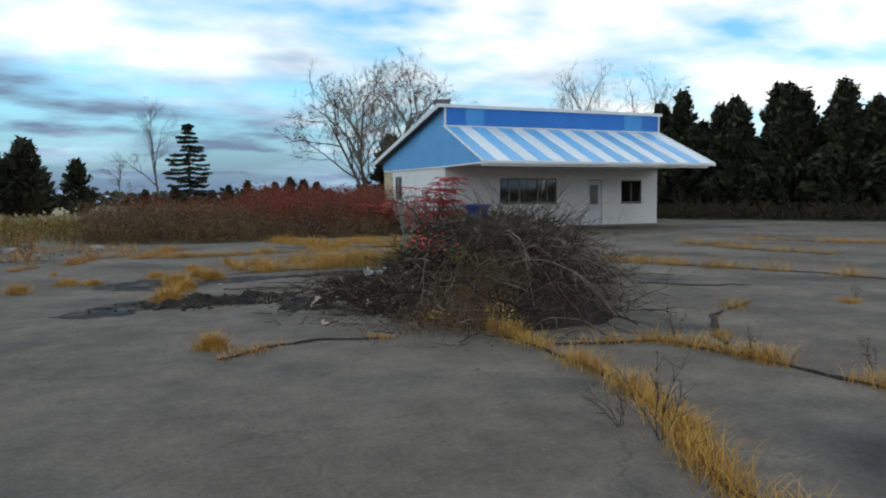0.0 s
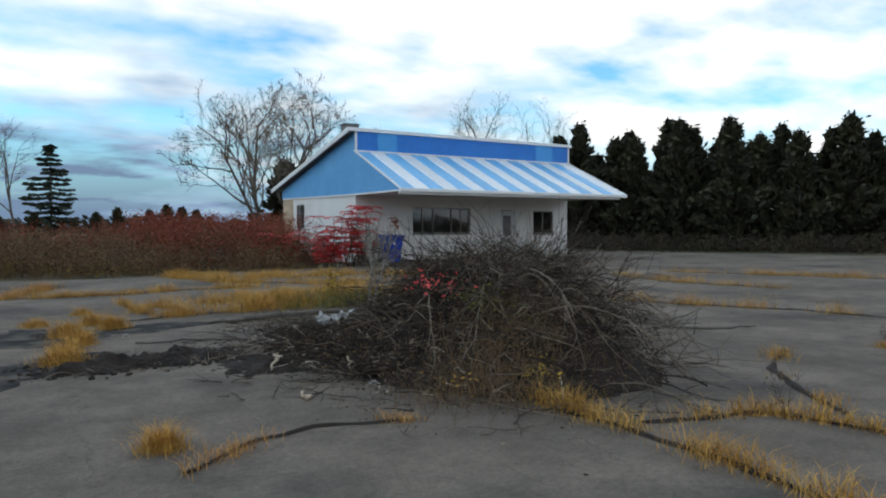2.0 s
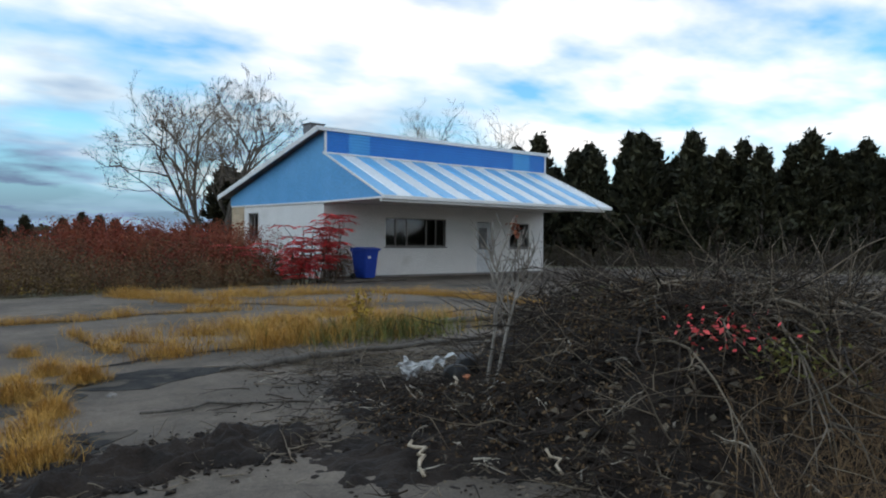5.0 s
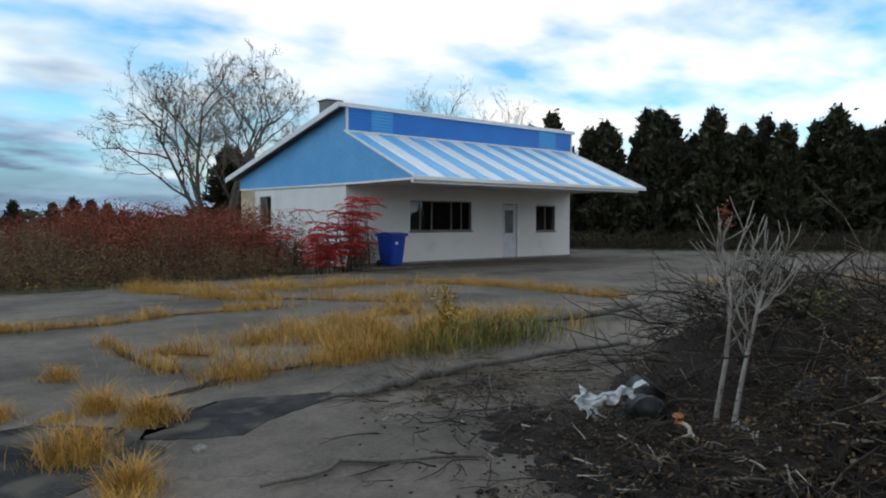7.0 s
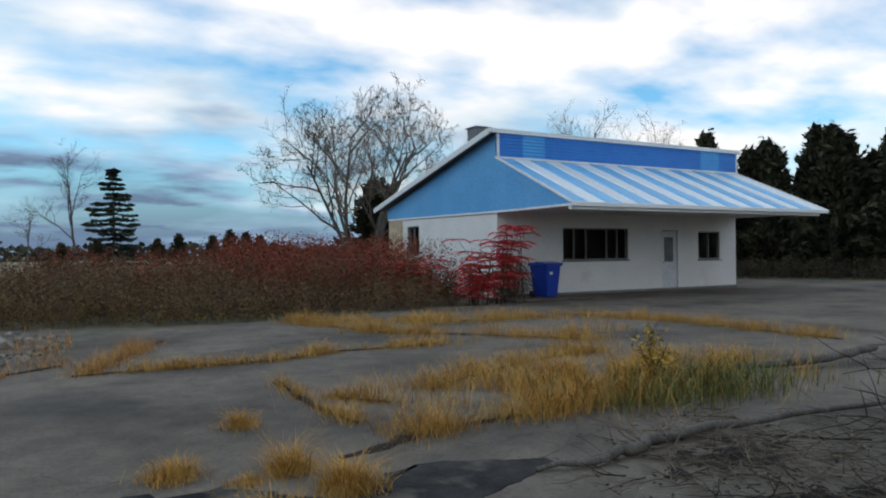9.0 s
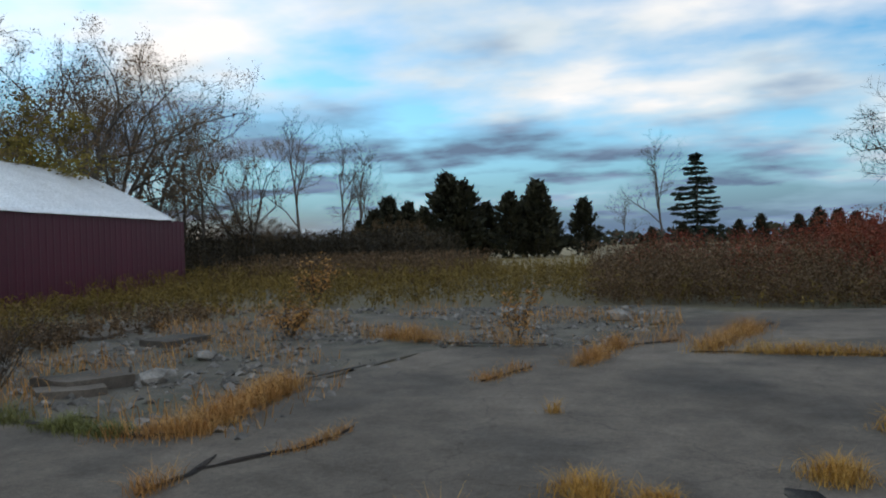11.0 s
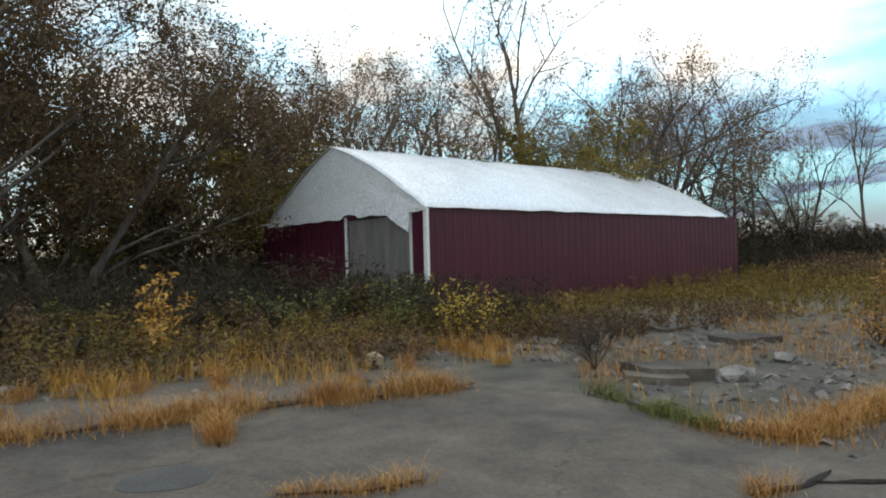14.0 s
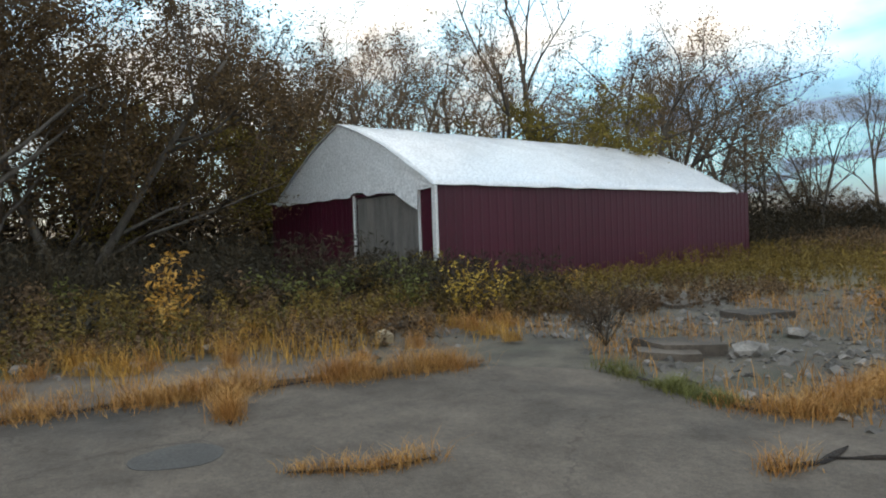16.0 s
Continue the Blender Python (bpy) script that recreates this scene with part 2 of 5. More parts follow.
FRAME_D = mat("window_frame_grey", (0.17, 0.155, 0.15), (0.24, 0.22, 0.21), 0.5, 3, 30, 0.05)
DOOR_G = mat("pale_grey_door", (0.58, 0.60, 0.62), (0.64, 0.66, 0.68), 0.5, 2, 25, 0.05)
# near-black colour that carries the shade of the unlit room
ROOM_SHADE = mat("room_shade_dark", (0.05, 0.047, 0.045), (0.08, 0.075, 0.07), 0.9, 1, 10, 0.1)
BIN = mat("blue_plastic", (0.008, 0.04, 0.30), (0.012, 0.055, 0.36), 0.4, 3, 30, 0.04)
RUBBER = mat("black_rubber", (0.012, 0.012, 0.013), (0.02, 0.02, 0.02), 0.7, 4, 40, 0.2)
MAROON = mat("maroon_steel", (0.064, 0.0048, 0.018), (0.080, 0.007, 0.023), 0.5, 0.6, 20, 0.03, object_random=0.1, c3=(0.058, 0.009, 0.018), c3_scale=0.5)
TARP = mat("white_tarpaulin", (0.88, 0.89, 0.90), (0.93, 0.94, 0.95), 0.22, 1.2, 15, 0.02, c3=(0.78, 0.79, 0.79), c3_scale=0.8, c3_at=(0.6, 0.8))
PLY = mat("weathered_plywood", (0.15, 0.14, 0.13), (0.23, 0.21, 0.19), 0.9, 2, 30, 0.3, stretch=(3, 3, 0.4))
FOIL = mat("white_plastic_sheet", (0.50, 0.49, 0.48), (0.74, 0.74, 0.74), 0.35, 6, 40, 0.2)
ORANGE = mat("orange_clay", (0.45, 0.13, 0.04), (0.52, 0.18, 0.06), 0.7, 5, 40, 0.2)
WOODCUT = mat("split_wood", (0.40, 0.31, 0.22), (0.52, 0.42, 0.31), 0.8, 6, 40, 0.3)
BLACK_P = mat("black_plastic", (0.006, 0.006, 0.007), (0.012, 0.012, 0.012), 0.5, 5, 30, 0.1)


def glass_mat():
    m = bpy.data.materials.new("window_glass")
    m.use_nodes = True
    b = m.node_tree.nodes["Principled BSDF"]
    b.inputs["Base Color"].default_value = (0.9, 0.92, 0.92, 1)
    b.inputs["Roughness"].default_value, b.inputs["IOR"].default_value, b.inputs["Transmission Weight"].default_value = 0.03, 1.45, 1.0
    return m


GLASS = glass_mat()


# ---- mesh helpers ----
def thing(name, label, category, at=(0, 0, 0), group="", kind="", rz=0.0):
    ob = new(name)
    ob.empty_display_size = 0.1
    ob.matrix_world = pose(*at, 0, 0, rz)
    return tagged(ob, label, category, group, kind)


def mesh_from(name, verts, faces, material, parent=None, smooth=False):
    me = bpy.data.meshes.new(name)
    me.from_pydata(verts if isinstance(verts, list) else verts.tolist(), [], faces if isinstance(faces, list) else faces.tolist())
    me.materials.append(material)
    if smooth:
        me.polygons.foreach_set("use_smooth", [True] * len(me.polygons))
    me.update()
    ob = new(name, me)
    if parent:
        ob.parent = parent
    return ob


def part(name, bm, material, parent=None, label="", smooth=False):
    me = bpy.data.meshes.new(name)
    bmesh.ops.recalc_face_normals(bm, faces=bm.faces[:])
    bm.to_mesh(me)
    bm.free()
    me.materials.append(material)
    if smooth:
        me.polygons.foreach_set("use_smooth", [True] * len(me.polygons))
    ob = new(name, me)
    if parent:
        ob.parent = parent
    if label:
        tagged(ob, label)
    return ob


def box(x0, x1, y0, y1, z0, z1, bevel=0.0, bm=None):
    bm = bm or bmesh.new()
    r = bmesh.ops.create_cube(bm, size=1.0, matrix=Matrix.Translation(((x0 + x1) / 2, (y0 + y1) / 2, (z0 + z1) / 2)) @ Matrix.Diagonal((x1 - x0, y1 - y0, z1 - z0, 1)))
    if bevel:
        edges = list({e for v in r["verts"] for e in v.link_edges})
        bmesh.ops.bevel(bm, geom=edges, offset=bevel, segments=1, affect="EDGES")
    return bm


def prism(points, axis, a, b, bm=None):
    """A plate: the outline, in the two other axes, drawn out from a to b."""
    bm = bm or bmesh.new()
    def put(p, q):
        return (q, *p) if axis == "x" else (p[0], q, p[1]) if axis == "y" else (*p, q)
    lo, hi = [bm.verts.new(put(p, a)) for p in points], [bm.verts.new(put(p, b)) for p in points]
    bm.faces.new(lo)
    bm.faces.new(hi[::-1])
    for k in range(len(points)):
        j = (k + 1) % len(points)
        bm.faces.new((lo[k], hi[k], hi[j], lo[j]))
    return bm


class Tubes:
    """Collects tapered tubes into one mesh."""
    def __init__(self):
        self.v, self.f = [], []

    def add(self, pts, radii, sides=4):
        base = len(self.v)
        for k, (p, r) in enumerate(zip(pts, radii)):
            d = (pts[min(k + 1, len(pts) - 1)] - pts[max(k - 1, 0)])
            d = d / (np.linalg.norm(d) + 1e-9)
            s = np.cross(d, (0.31, 0.95, 0.05) if abs(d[2]) > 0.8 else (0, 0, 1))
            s = s / (np.linalg.norm(s) + 1e-9)
            u = np.cross(s, d)
            for j in range(sides):
                a = 2 * math.pi * j / sides
                self.v.append(tuple(p + r * (math.cos(a) * s + math.sin(a) * u)))
        for k in range(len(pts) - 1):
            for j in range(sides):
                a, b = base + k * sides + j, base + k * sides + (j + 1) % sides
                self.f.append((a, b, b + sides, a + sides))
        n = base + (len(pts) - 1) * sides
        self.f.append(tuple(range(n, n + sides)))
        self.f.append(tuple(range(base, base + sides))[::-1])

    def make(self, name, material, parent=None, label=""):
        ob = mesh_from(name, self.v, self.f, material, parent, True)
        return tagged(ob, label)


def wander(p, d, length, segs, jitter, r, lift=0.0):
    pts, d = [np.array(p, float)], np.array(d, float)
    for _ in range(segs):
        d = d + r.normal(0, jitter, 3) + (0, 0, lift)
        d = d / np.linalg.norm(d)
        pts.append(pts[-1] + d * length / segs)
    return pts, d


def quads(centres, ax, ay):
    """Leaf blades: pointed four-cornered leaves round the centres with half axes ax, ay."""
    n = len(centres)
    v = np.empty((n, 4, 3))
    v[:, 0], v[:, 1], v[:, 2], v[:, 3] = centres - ax, centres - ay * 1.0, centres + ax, centres + ay * 1.0
    return v.reshape(-1, 3), np.arange(4 * n).reshape(n, 4)


def leaf_cloud(centres, size, r, flat=0.45, droop=0.0):
    n = len(centres)
    a = r.normal(0, 1, (n, 3))
    a[:, 2] = a[:, 2] * 0.6 - droop
    a /= np.linalg.norm(a, axis=1)[:, None]
    b = np.cross(a, r.normal(0, 1, (n, 3)))
    b /= np.linalg.norm(b, axis=1)[:, None]
    s = size * r.uniform(0.6, 1.4, (n, 1))
    return quads(np.asarray(centres), a * s, b * s * flat)


def blades(xy, height, width, lean, r, z=0.0, tall_var=0.5):
    """Bent grass blades on the places xy: two segments each."""
    n = len(xy)
    h = height * r.uniform(1 - tall_var, 1 + tall_var, n)
    a = r.uniform(0, 2 * math.pi, n)
    t = np.stack([np.cos(a), np.sin(a)], 1)
    s = np.stack([-np.sin(a), np.cos(a)], 1) * width / 2
    out = h[:, None] * lean * r.uniform(0.3, 1.3, (n, 1))
    v = np.zeros((n, 5, 3))
    v[:, 0, :2], v[:, 1, :2] = xy - s, xy + s
    v[:, 2, :2], v[:, 3, :2] = xy + t * out * 0.35 + s * 0.8, xy + t * out * 0.35 - s * 0.8
    v[:, 4, :2] = xy + t * out
    v[:, :2, 2] = z
    v[:, 2:4, 2] = z + (h * 0.6)[:, None]
    v[:, 4, 2] = z + h * r.uniform(0.8, 1.05, n)
    k = np.arange(n)[:, None] * 5
    return v.reshape(-1, 3), [tuple(x) for x in (k + np.array([[0, 1, 2, 3]])).tolist()] + [tuple(x) for x in (k + np.array([[3, 2, 4]])).tolist()]


def stuff(name, parts_vf, material, label, category):
    vs, fs, o = [], [], 0
    for v, f in parts_vf:
        vs.append(np.asarray(v))
        fs += [tuple(i + o for i in x) for x in (f.tolist() if isinstance(f, np.ndarray) else f)]
        o += len(v)
    return tagged(mesh_from(name, np.concatenate(vs), fs, material), label, category, kind="stuff")


# ---- ground ----
def disc_sheet():
    """The earth: one sheet out to the horizon."""
    vs, fs = [], []
    rings = [0, 6, 12, 20, 30, 45, 70, 110, 180, 320, 700, 1800]
    n = 64
    for r in rings:
        for k in range(n):
            a = 2 * math.pi * k / n
            x, y = r * math.cos(a) - 2, r * math.sin(a) + 8
            vs.append((x, y, -0.06 if r < 25 else -0.06 + 0.1 * noise.noise((x * 0.05, y * 0.05, 0))))
    for i in range(len(rings) - 1):
        for k in range(n):
            j = (k + 1) % n
            fs.append((i * n + k, (i + 1) * n + k, (i + 1) * n + j, i * n + j))
    return mesh_from("ground", vs, fs, GROUND, None, True)


tagged(disc_sheet(), "brown autumn earth with sparse dead growth", "ground", kind="structure")


def jagged(outline, step, amount, r):
    pts = []
    for k, p in enumerate(outline):
        q = outline[(k + 1) % len(outline)]
        d = math.dist(p, q)
        m = max(1, int(d / step))
        for i in range(m):
            f = i / m
            pts.append((p[0] + (q[0] - p[0]) * f + r.normal(0, amount), p[1] + (q[1] - p[1]) * f + r.normal(0, amount)))
    return pts


PAVED = [(-8.9, -16), (36, -16), (34, 8), (31, 24), (24, 33), (22.3, 33), (22.3, 24.4), (10.8, 24.4), (9.2, 22.4), (5.5, 21.8), (3.3, 21.4), (0.2, 20.8), (-1.1, 19.4),
         (-1.8, 17.0), (-2.6, 15.9), (-4.3, 15.8), (-4.6, 14.6), (-5.1, 13.0), (-4.9, 11.3), (-5.5, 10.9), (-6.4, 11.0), (-7.4, 11.1), (-8.2, 10.5), (-8.8, 8.8)]
pavement = part("pavement", prism(jagged(PAVED, 0.45, 0.05, rng), "z", -0.08, 0.0), CONCRETE)
tagged(pavement, "cracked grey concrete pavement with weathered stains", "pavement", kind="structure")
strip = part("pavement_strip", prism(jagged([(-8.95, -6), (-8.95, 9.3), (-10.0, 9.6), (-11.1, 7.5), (-10.9, 3), (-11.2, -6)], 0.4, 0.07, rng), "z", -0.08, -0.012), CONCRETE)
tagged(strip, "outer strip of broken grey concrete pavement", "pavement", kind="structure")
gravel = part("gravel_ground", prism(jagged([(-10.8, 8.0), (-8.9, 9.0), (-8.2, 10.6), (-7.4, 11.2), (-5.0, 11.0), (-5.2, 13.0), (-4.5, 15.8), (-2.5, 15.9), (-1.2, 19.4), (0.0, 20.9), (-1.5, 22.6), (-5.5, 22.2), (-9.5, 19.5), (-13, 18.4), (-14, 13), (-13, 8)], 0.5, 0.12, rng), "z", -0.08, -0.03), GRAVEL)
tagged(gravel, "grey rubble and gravel ground", "ground", kind="structure")
field = part("field", prism([(-160, 44), (-60, 40), (-14, 40), (6, 36), (9, 60), (60, 70), (160, 260), (-160, 330)], "z", -0.07, 0.06), FIELD)
tagged(field, "flat tan stubble field stretching away", "field", kind="structure")


def ribbon(name, pts, width, material, label, z=0.006, r=rng):
    """A ragged strip along a line on the pavement."""
    dense = []
    for p, q in zip(pts, pts[1:]):
        m = max(2, int(math.dist(p, q) / 0.12))
        dense += [(p[0] + (q[0] - p[0]) * i / m, p[1] + (q[1] - p[1]) * i / m) for i in range(m)]
    dense.append(pts[-1])
    vs, fs = [], []
    for k, p in enumerate(dense):
        a, b = dense[max(k - 1, 0)], dense[min(k + 1, len(dense) - 1)]
        d = math.dist(a, b) or 1
        nx, ny = -(b[1] - a[1]) / d, (b[0] - a[0]) / d
        w = width * (0.5 + abs(r.normal(0, 0.35))) * (0.25 if k in (0, len(dense) - 1) else 1)
        off = 0.05 * noise.noise((p[0] * 2, p[1] * 2, 3))
        for s, zz in ((-1, 0), (0, 1), (1, 0)):
            vs.append((p[0] + nx * (s * w / 2 + off), p[1] + ny * (s * w / 2 + off), z + zz * 0.02 * r.uniform(0.3, 1)))
    for k in range(len(dense) - 1):
        for s in (0, 1):
            fs.append((k * 3 + s, k * 3 + s + 1, k * 3 + s + 4, k * 3 + s + 3))
    ob = mesh_from(name, vs, fs, material, None, True)
    return tagged(ob, label, "crack", kind="structure"), dense


def grass_line(pts, width=0.16, density=420, height=0.2, material=None, soil=0.16, label="dry golden grass growing along a pavement crack"):
    ribbon("pavement_crack", pts, soil, SOIL, "dark soil-filled crack in the pavement")
    xy = []
    for p, q in zip(pts, pts[1:]):
        d = math.dist(p, q)
        n = int(d * density * 2.3)
        f = rng.uniform(0, 1, n)
        x, y = p[0] + (q[0] - p[0]) * f, p[1] + (q[1] - p[1]) * f
        # clumps along the line
        keep = np.array([noise.noise((a * 1.7, b * 1.7, 9)) for a, b in zip(x, y)]) + rng.uniform(-0.22, 0.32, n) > 0.05
        xy.append(np.stack([x + rng.normal(0, width / 2, n), y + rng.normal(0, width / 2, n)], 1)[keep])
    xy = np.concatenate(xy)
    if len(xy):
        grow = np.array([0.85 + 0.9 * noise.noise((a * 2.3, b * 2.3, 19)) for a, b in xy])
        stuff("grass_strip", [blades(xy, height * 0.75 * grow, 0.0045, 1.3, rng, tall_var=0.7)], material or GOLD, label, "grass")


LINES = [
    ([(2.6, 3.6), (2.6, 2.2), (2.5, 1.3), (2.3, 0.5), (2.0, 0.0), (1.8, -0.4), (1.7, -1.2)], 0.16, 420, 0.17, GOLD),
    ([(2.8, 2.7), (3.8, 2.4), (4.0, 1.7), (4.1, 0.7), (4.3, -1.0)], 0.14, 380, 0.14, GOLD),
    ([(6.5, 3.9), (5.3, 3.3), (4.2, 2.0)], 0.16, 380, 0.14, GOLD),
    ([(-0.2, 3.4), (0.4, 3.8), (0.8, 3.9), (1.5, 3.7)], 0.13, 420, 0.12, RUST),
    ([(8.0, 10.0), (8.8, 9.1), (9.6, 7.3), (10.3, 5.8), (10.4, 4.7), (10.8, 2.5)], 0.3, 420, 0.2, GOLD),
    ([(14.3, 14.0), (13.8, 12.4), (13.6, 11.1), (13.9, 8.5)], 0.3, 260, 0.2, GOLD),
    ([(16.8, 14.0), (17.0, 13.3), (18.3, 10.3), (19.4, 7.5)], 0.35, 260, 0.22, GOLD),
    ([(-1.1, 15.6), (0.1, 15.6), (1.4, 15.5), (2.4, 15.9), (4.1, 15.8)], 0.2, 380, 0.17, GOLD),
    ([(3.2, 20.8), (4.0, 17.8), (5.3, 16.5), (6.5, 14.9)], 0.4, 600, 0.24, GOLD),
    ([(0.95, 14.0), (0.9, 12.5), (1.0, 11.6)], 0.16, 420, 0.17, GOLD),
    ([(1.2, 12.8), (1.6, 12.2)], 0.16, 500, 0.2, GOLD),
    ([(0.5, 10.7), (1.5, 11.1), (2.3, 11.1), (3.4, 11.2), (4.2, 11.4), (4.8, 10.9)], 0.32, 900, 0.26, GOLD),
    ([(2.2, 12.6), (4.1, 13.6), (5.8, 13.9)], 0.3, 600, 0.24, GOLD),
    ([(9.0, 19.0), (10.0, 16.1), (9.8, 12.7)], 0.4, 520, 0.22, GOLD),
    ([(4.0, 20.2), (6.5, 18.6), (8.4, 18.6)], 0.4, 380, 0.2, GOLD),
    ([(-3.3, 13.4), (-2.9, 14.3)], 0.13, 420, 0.14, RUST),
    ([(-2.4, 14.4), (-2.0, 16.0), (-1.2, 16.6)], 0.2, 420, 0.2, RUST),
    ([(-5.7, 16.9), (-4.2, 16.1), (-3.0, 16.1)], 0.35, 500, 0.24, RUST),
    ([(-0.9, 15.8), (0.1, 18.3), (0.4, 18.8)], 0.25, 420, 0.2, RUST),
    ([(-8.9, 3.5), (-8.85, 6.1), (-8.8, 7.0), (-8.75, 7.9), (-8.7, 8.7), (-8.5, 9.6), (-8.5, 10.6)], 0.32, 1100, 0.24, RUST),
    ([(-8.75, 7.85), (-8.1, 7.7), (-7.5, 7.6)], 0.13, 700, 0.2, RUST),
    ([(-6.2, 7.6), (-5.95, 8.0), (-5.9, 8.45)], 0.10, 600, 0.13, RUST),
    ([(-7.4, 11.3), (-6.3, 11.05), (-5.6, 10.95)], 0.16, 900, 0.13, GREEN),
    ([(-5.6, 10.9), (-5.1, 11.1), (-5.2, 12.0), (-5.3, 13.2), (-4.9, 14.2)], 0.24, 800, 0.19, RUST),
    ([(-4.55, 9.8), (-4.5, 10.2), (-4.55, 10.6)], 0.10, 600, 0.13, RUST),
    ([(-4.5, 10.3), (-4.0, 10.9), (-3.9, 11.5)], 0.08, 200, 0.1, RUST),
]
for pts, w, dens, h, m in LINES:
    grass_line(pts, w, dens, h, m, soil=min(w * 0.6, 0.15))


def tuft(at, spread, height, n, material=GOLD, label="clump of dry golden grass on the concrete"):
    n, spread = int(n * 1.7), spread * 0.72
    xy = rng.normal(0, spread, (n, 2))
    fall = np.exp(-(np.hypot(xy[:, 0], xy[:, 1]) / (spread * 1.8)) ** 2)
    v, f = blades(xy, height * (0.35 + 0.5 * fall), 0.0042, 1.3, rng, tall_var=0.6)
    ob = mesh_from("grass_tuft", v, f, material)
    ob.matrix_world = pose(*at, 0.0)
    return tagged(ob, label, "grass", "grass clumps on the pavement", "stuff")


for x, y, s, h, n in [(-0.2, 3.95, 0.10, 0.17, 380), (-0.5, 7.5, 0.16, 0.2, 420), (0.1, 12.0, 0.12, 0.16, 220), (0.1, 10.6, 0.12, 0.22, 320), (0.32, 10.05, 0.13, 0.22, 500), (-0.3, 9.5, 0.16, 0.26, 420),
                      (-0.2, 8.75, 0.10, 0.2, 380), (-0.6, 10.85, 0.13, 0.14, 380), (-2.0, 10.3, 0.15, 0.14, 350), (-1.6, 10.2, 0.10, 0.12, 250), (-2.4, 12.2, 0.05, 0.12, 60), (-0.2, 10.5, 0.1, 0.06, 160),
                      (-0.4, 8.2, 0.16, 0.2, 260), (-2.6, 9.5, 0.12, 0.2, 260), (7.6, 3.3, 0.1, 0.1, 160)]:
    tuft((x, y), s, h, n)
for k in range(34):
    x, y = rng.uniform(-13.5, -9.4), rng.uniform(5.0, 13.0)
    tuft((x, y), rng.uniform(0.06, 0.16), rng.uniform(0.18, 0.4), 130, (GOLD, RUST, RUST)[k % 3], "clump of dry grass among stones and weeds")
# denser thicket of grass in the middle of the lot
c = rng.normal(0, 1, (14000, 2)) * (1.1, 0.5) + (4.4, 11.9)
c = c[[noise.noise((a * 1.5, b * 1.9, 3)) > 0.02 for a, b in c]]
stuff("grass_thicket", [blades(c, 0.2, 0.0055, 1.1, rng, tall_var=0.75)], GOLD, "thick patch of tall golden grass in the pavement", "grass")
c = rng.normal(0, 1, (1300, 2)) * (0.7, 0.3) + (4.4, 11.0)
stuff("grass_thicket", [blades(c, 0.24, 0.010, 0.8, rng, tall_var=0.7)], GREEN, "patch of green weeds among golden grass", "weeds")
c = rng.uniform(0, 1, (5200, 2)) * (5.5, 5.0) + (3.2, 15.5)
c = c[[noise.noise((a * 0.9, b * 0.5, 4)) > 0.05 for a, b in c]]
stuff("grass_thicket", [blades(c, 0.17, 0.009, 0.9, rng, tall_var=0.7)], GOLD, "scattered dry golden grass over broken pavement", "grass")

# tar patches
for pl in ([(0.2, 9.6), (0.3, 10.0), (0.8, 10.3), (1.3, 10.2), (1.7, 9.9), (1.3, 9.6), (0.7, 9.35)], [(-1.6, 9.4), (-1.3, 10.3), (-0.8, 10.6), (-0.2, 10.35), (0.25, 9.9), (0.1, 9.2), (-0.7, 8.8)],
           [(-1.9, 6.6), (-1.2, 7.6), (-0.4, 8.2), (0.2, 7.9), (-0.4, 7.2), (-1.2, 6.4)]):
    tagged(part("tar_patch", prism(jagged(pl, 0.10, 0.06, rng), "z", 0.0, 0.005), TAR), "worn black tar patch on the concrete", "tar patch", kind="structure")
tagged(part("damp_stain", prism([(-6.95 + 0.27 * math.cos(a) * (1 + 0.1 * math.sin(3 * a)), 7.1 + 0.3 * math.sin(a)) for a in np.linspace(0, 6.1, 22)], "z", 0.0, 0.004), mat("damp_concrete", (0.075, 0.069, 0.063), (0.095, 0.088, 0.08), 0.85, 3, 40, 0.3)), "round dark stain on the concrete", "stain", kind="structure")


# ---- stones ----
def rock_mesh(bm, at, size, r, flat=0.5):
    res = bmesh.ops.create_icosphere(bm, subdivisions=1, radius=1.0)
    rot = Euler((r.uniform(-0.3, 0.3), r.uniform(-0.3, 0.3), r.uniform(0, 6.3))).to_matrix()
    for v in res["verts"]:
        k = 1 + r.normal(0, 0.16)
        p = rot @ Vector((v.co.x * k, v.co.y * k * 0.75, v.co.z * k * flat))
        v.co = Vector(at) + p * size


def pebbles(region, n, lo, hi, label):
    v0 = np.array([(0, 0, 1), (0.9, 0, -0.2), (-0.45, 0.8, -0.2), (-0.45, -0.8, -0.2), (0.3, 0.5, 0.6), (-0.5, 0.1, 0.5)])
    f0 = [(0, 4, 5), (1, 4, 0), (4, 2, 5), (5, 2, 3), (0, 5, 3), (0, 3, 1), (1, 2, 4)]
    out = []
    for _ in range(n):
        x, y = region()
        s = lo + (hi - lo) * rng.random() ** 4
        a = rng.uniform(0, 6.3)
        m = np.array([[math.cos(a), -math.sin(a), 0], [math.sin(a), math.cos(a), 0], [0, 0, 0.5]])
        out.append(((v0 * rng.uniform(0.7, 1.3, v0.shape)) @ m.T * s + (x, y, -0.02), f0))
    stuff("rubble", out, STONE, label, "rubble")


def in_rubble():
    while True:
        x, y = rng.uniform(-13, -1), rng.uniform(9, 22)
        if y > 11 + max(0, (-5 - x)) * 0.0 and y < 22.5 + (x + 1) * 0.1 and not (x > -4.6 and y < 15.8) and x < -1.3 + (y - 17) * 0.2 and noise.noise((x * 0.5, y * 0.5, 2)) > -0.25:
            return x, y


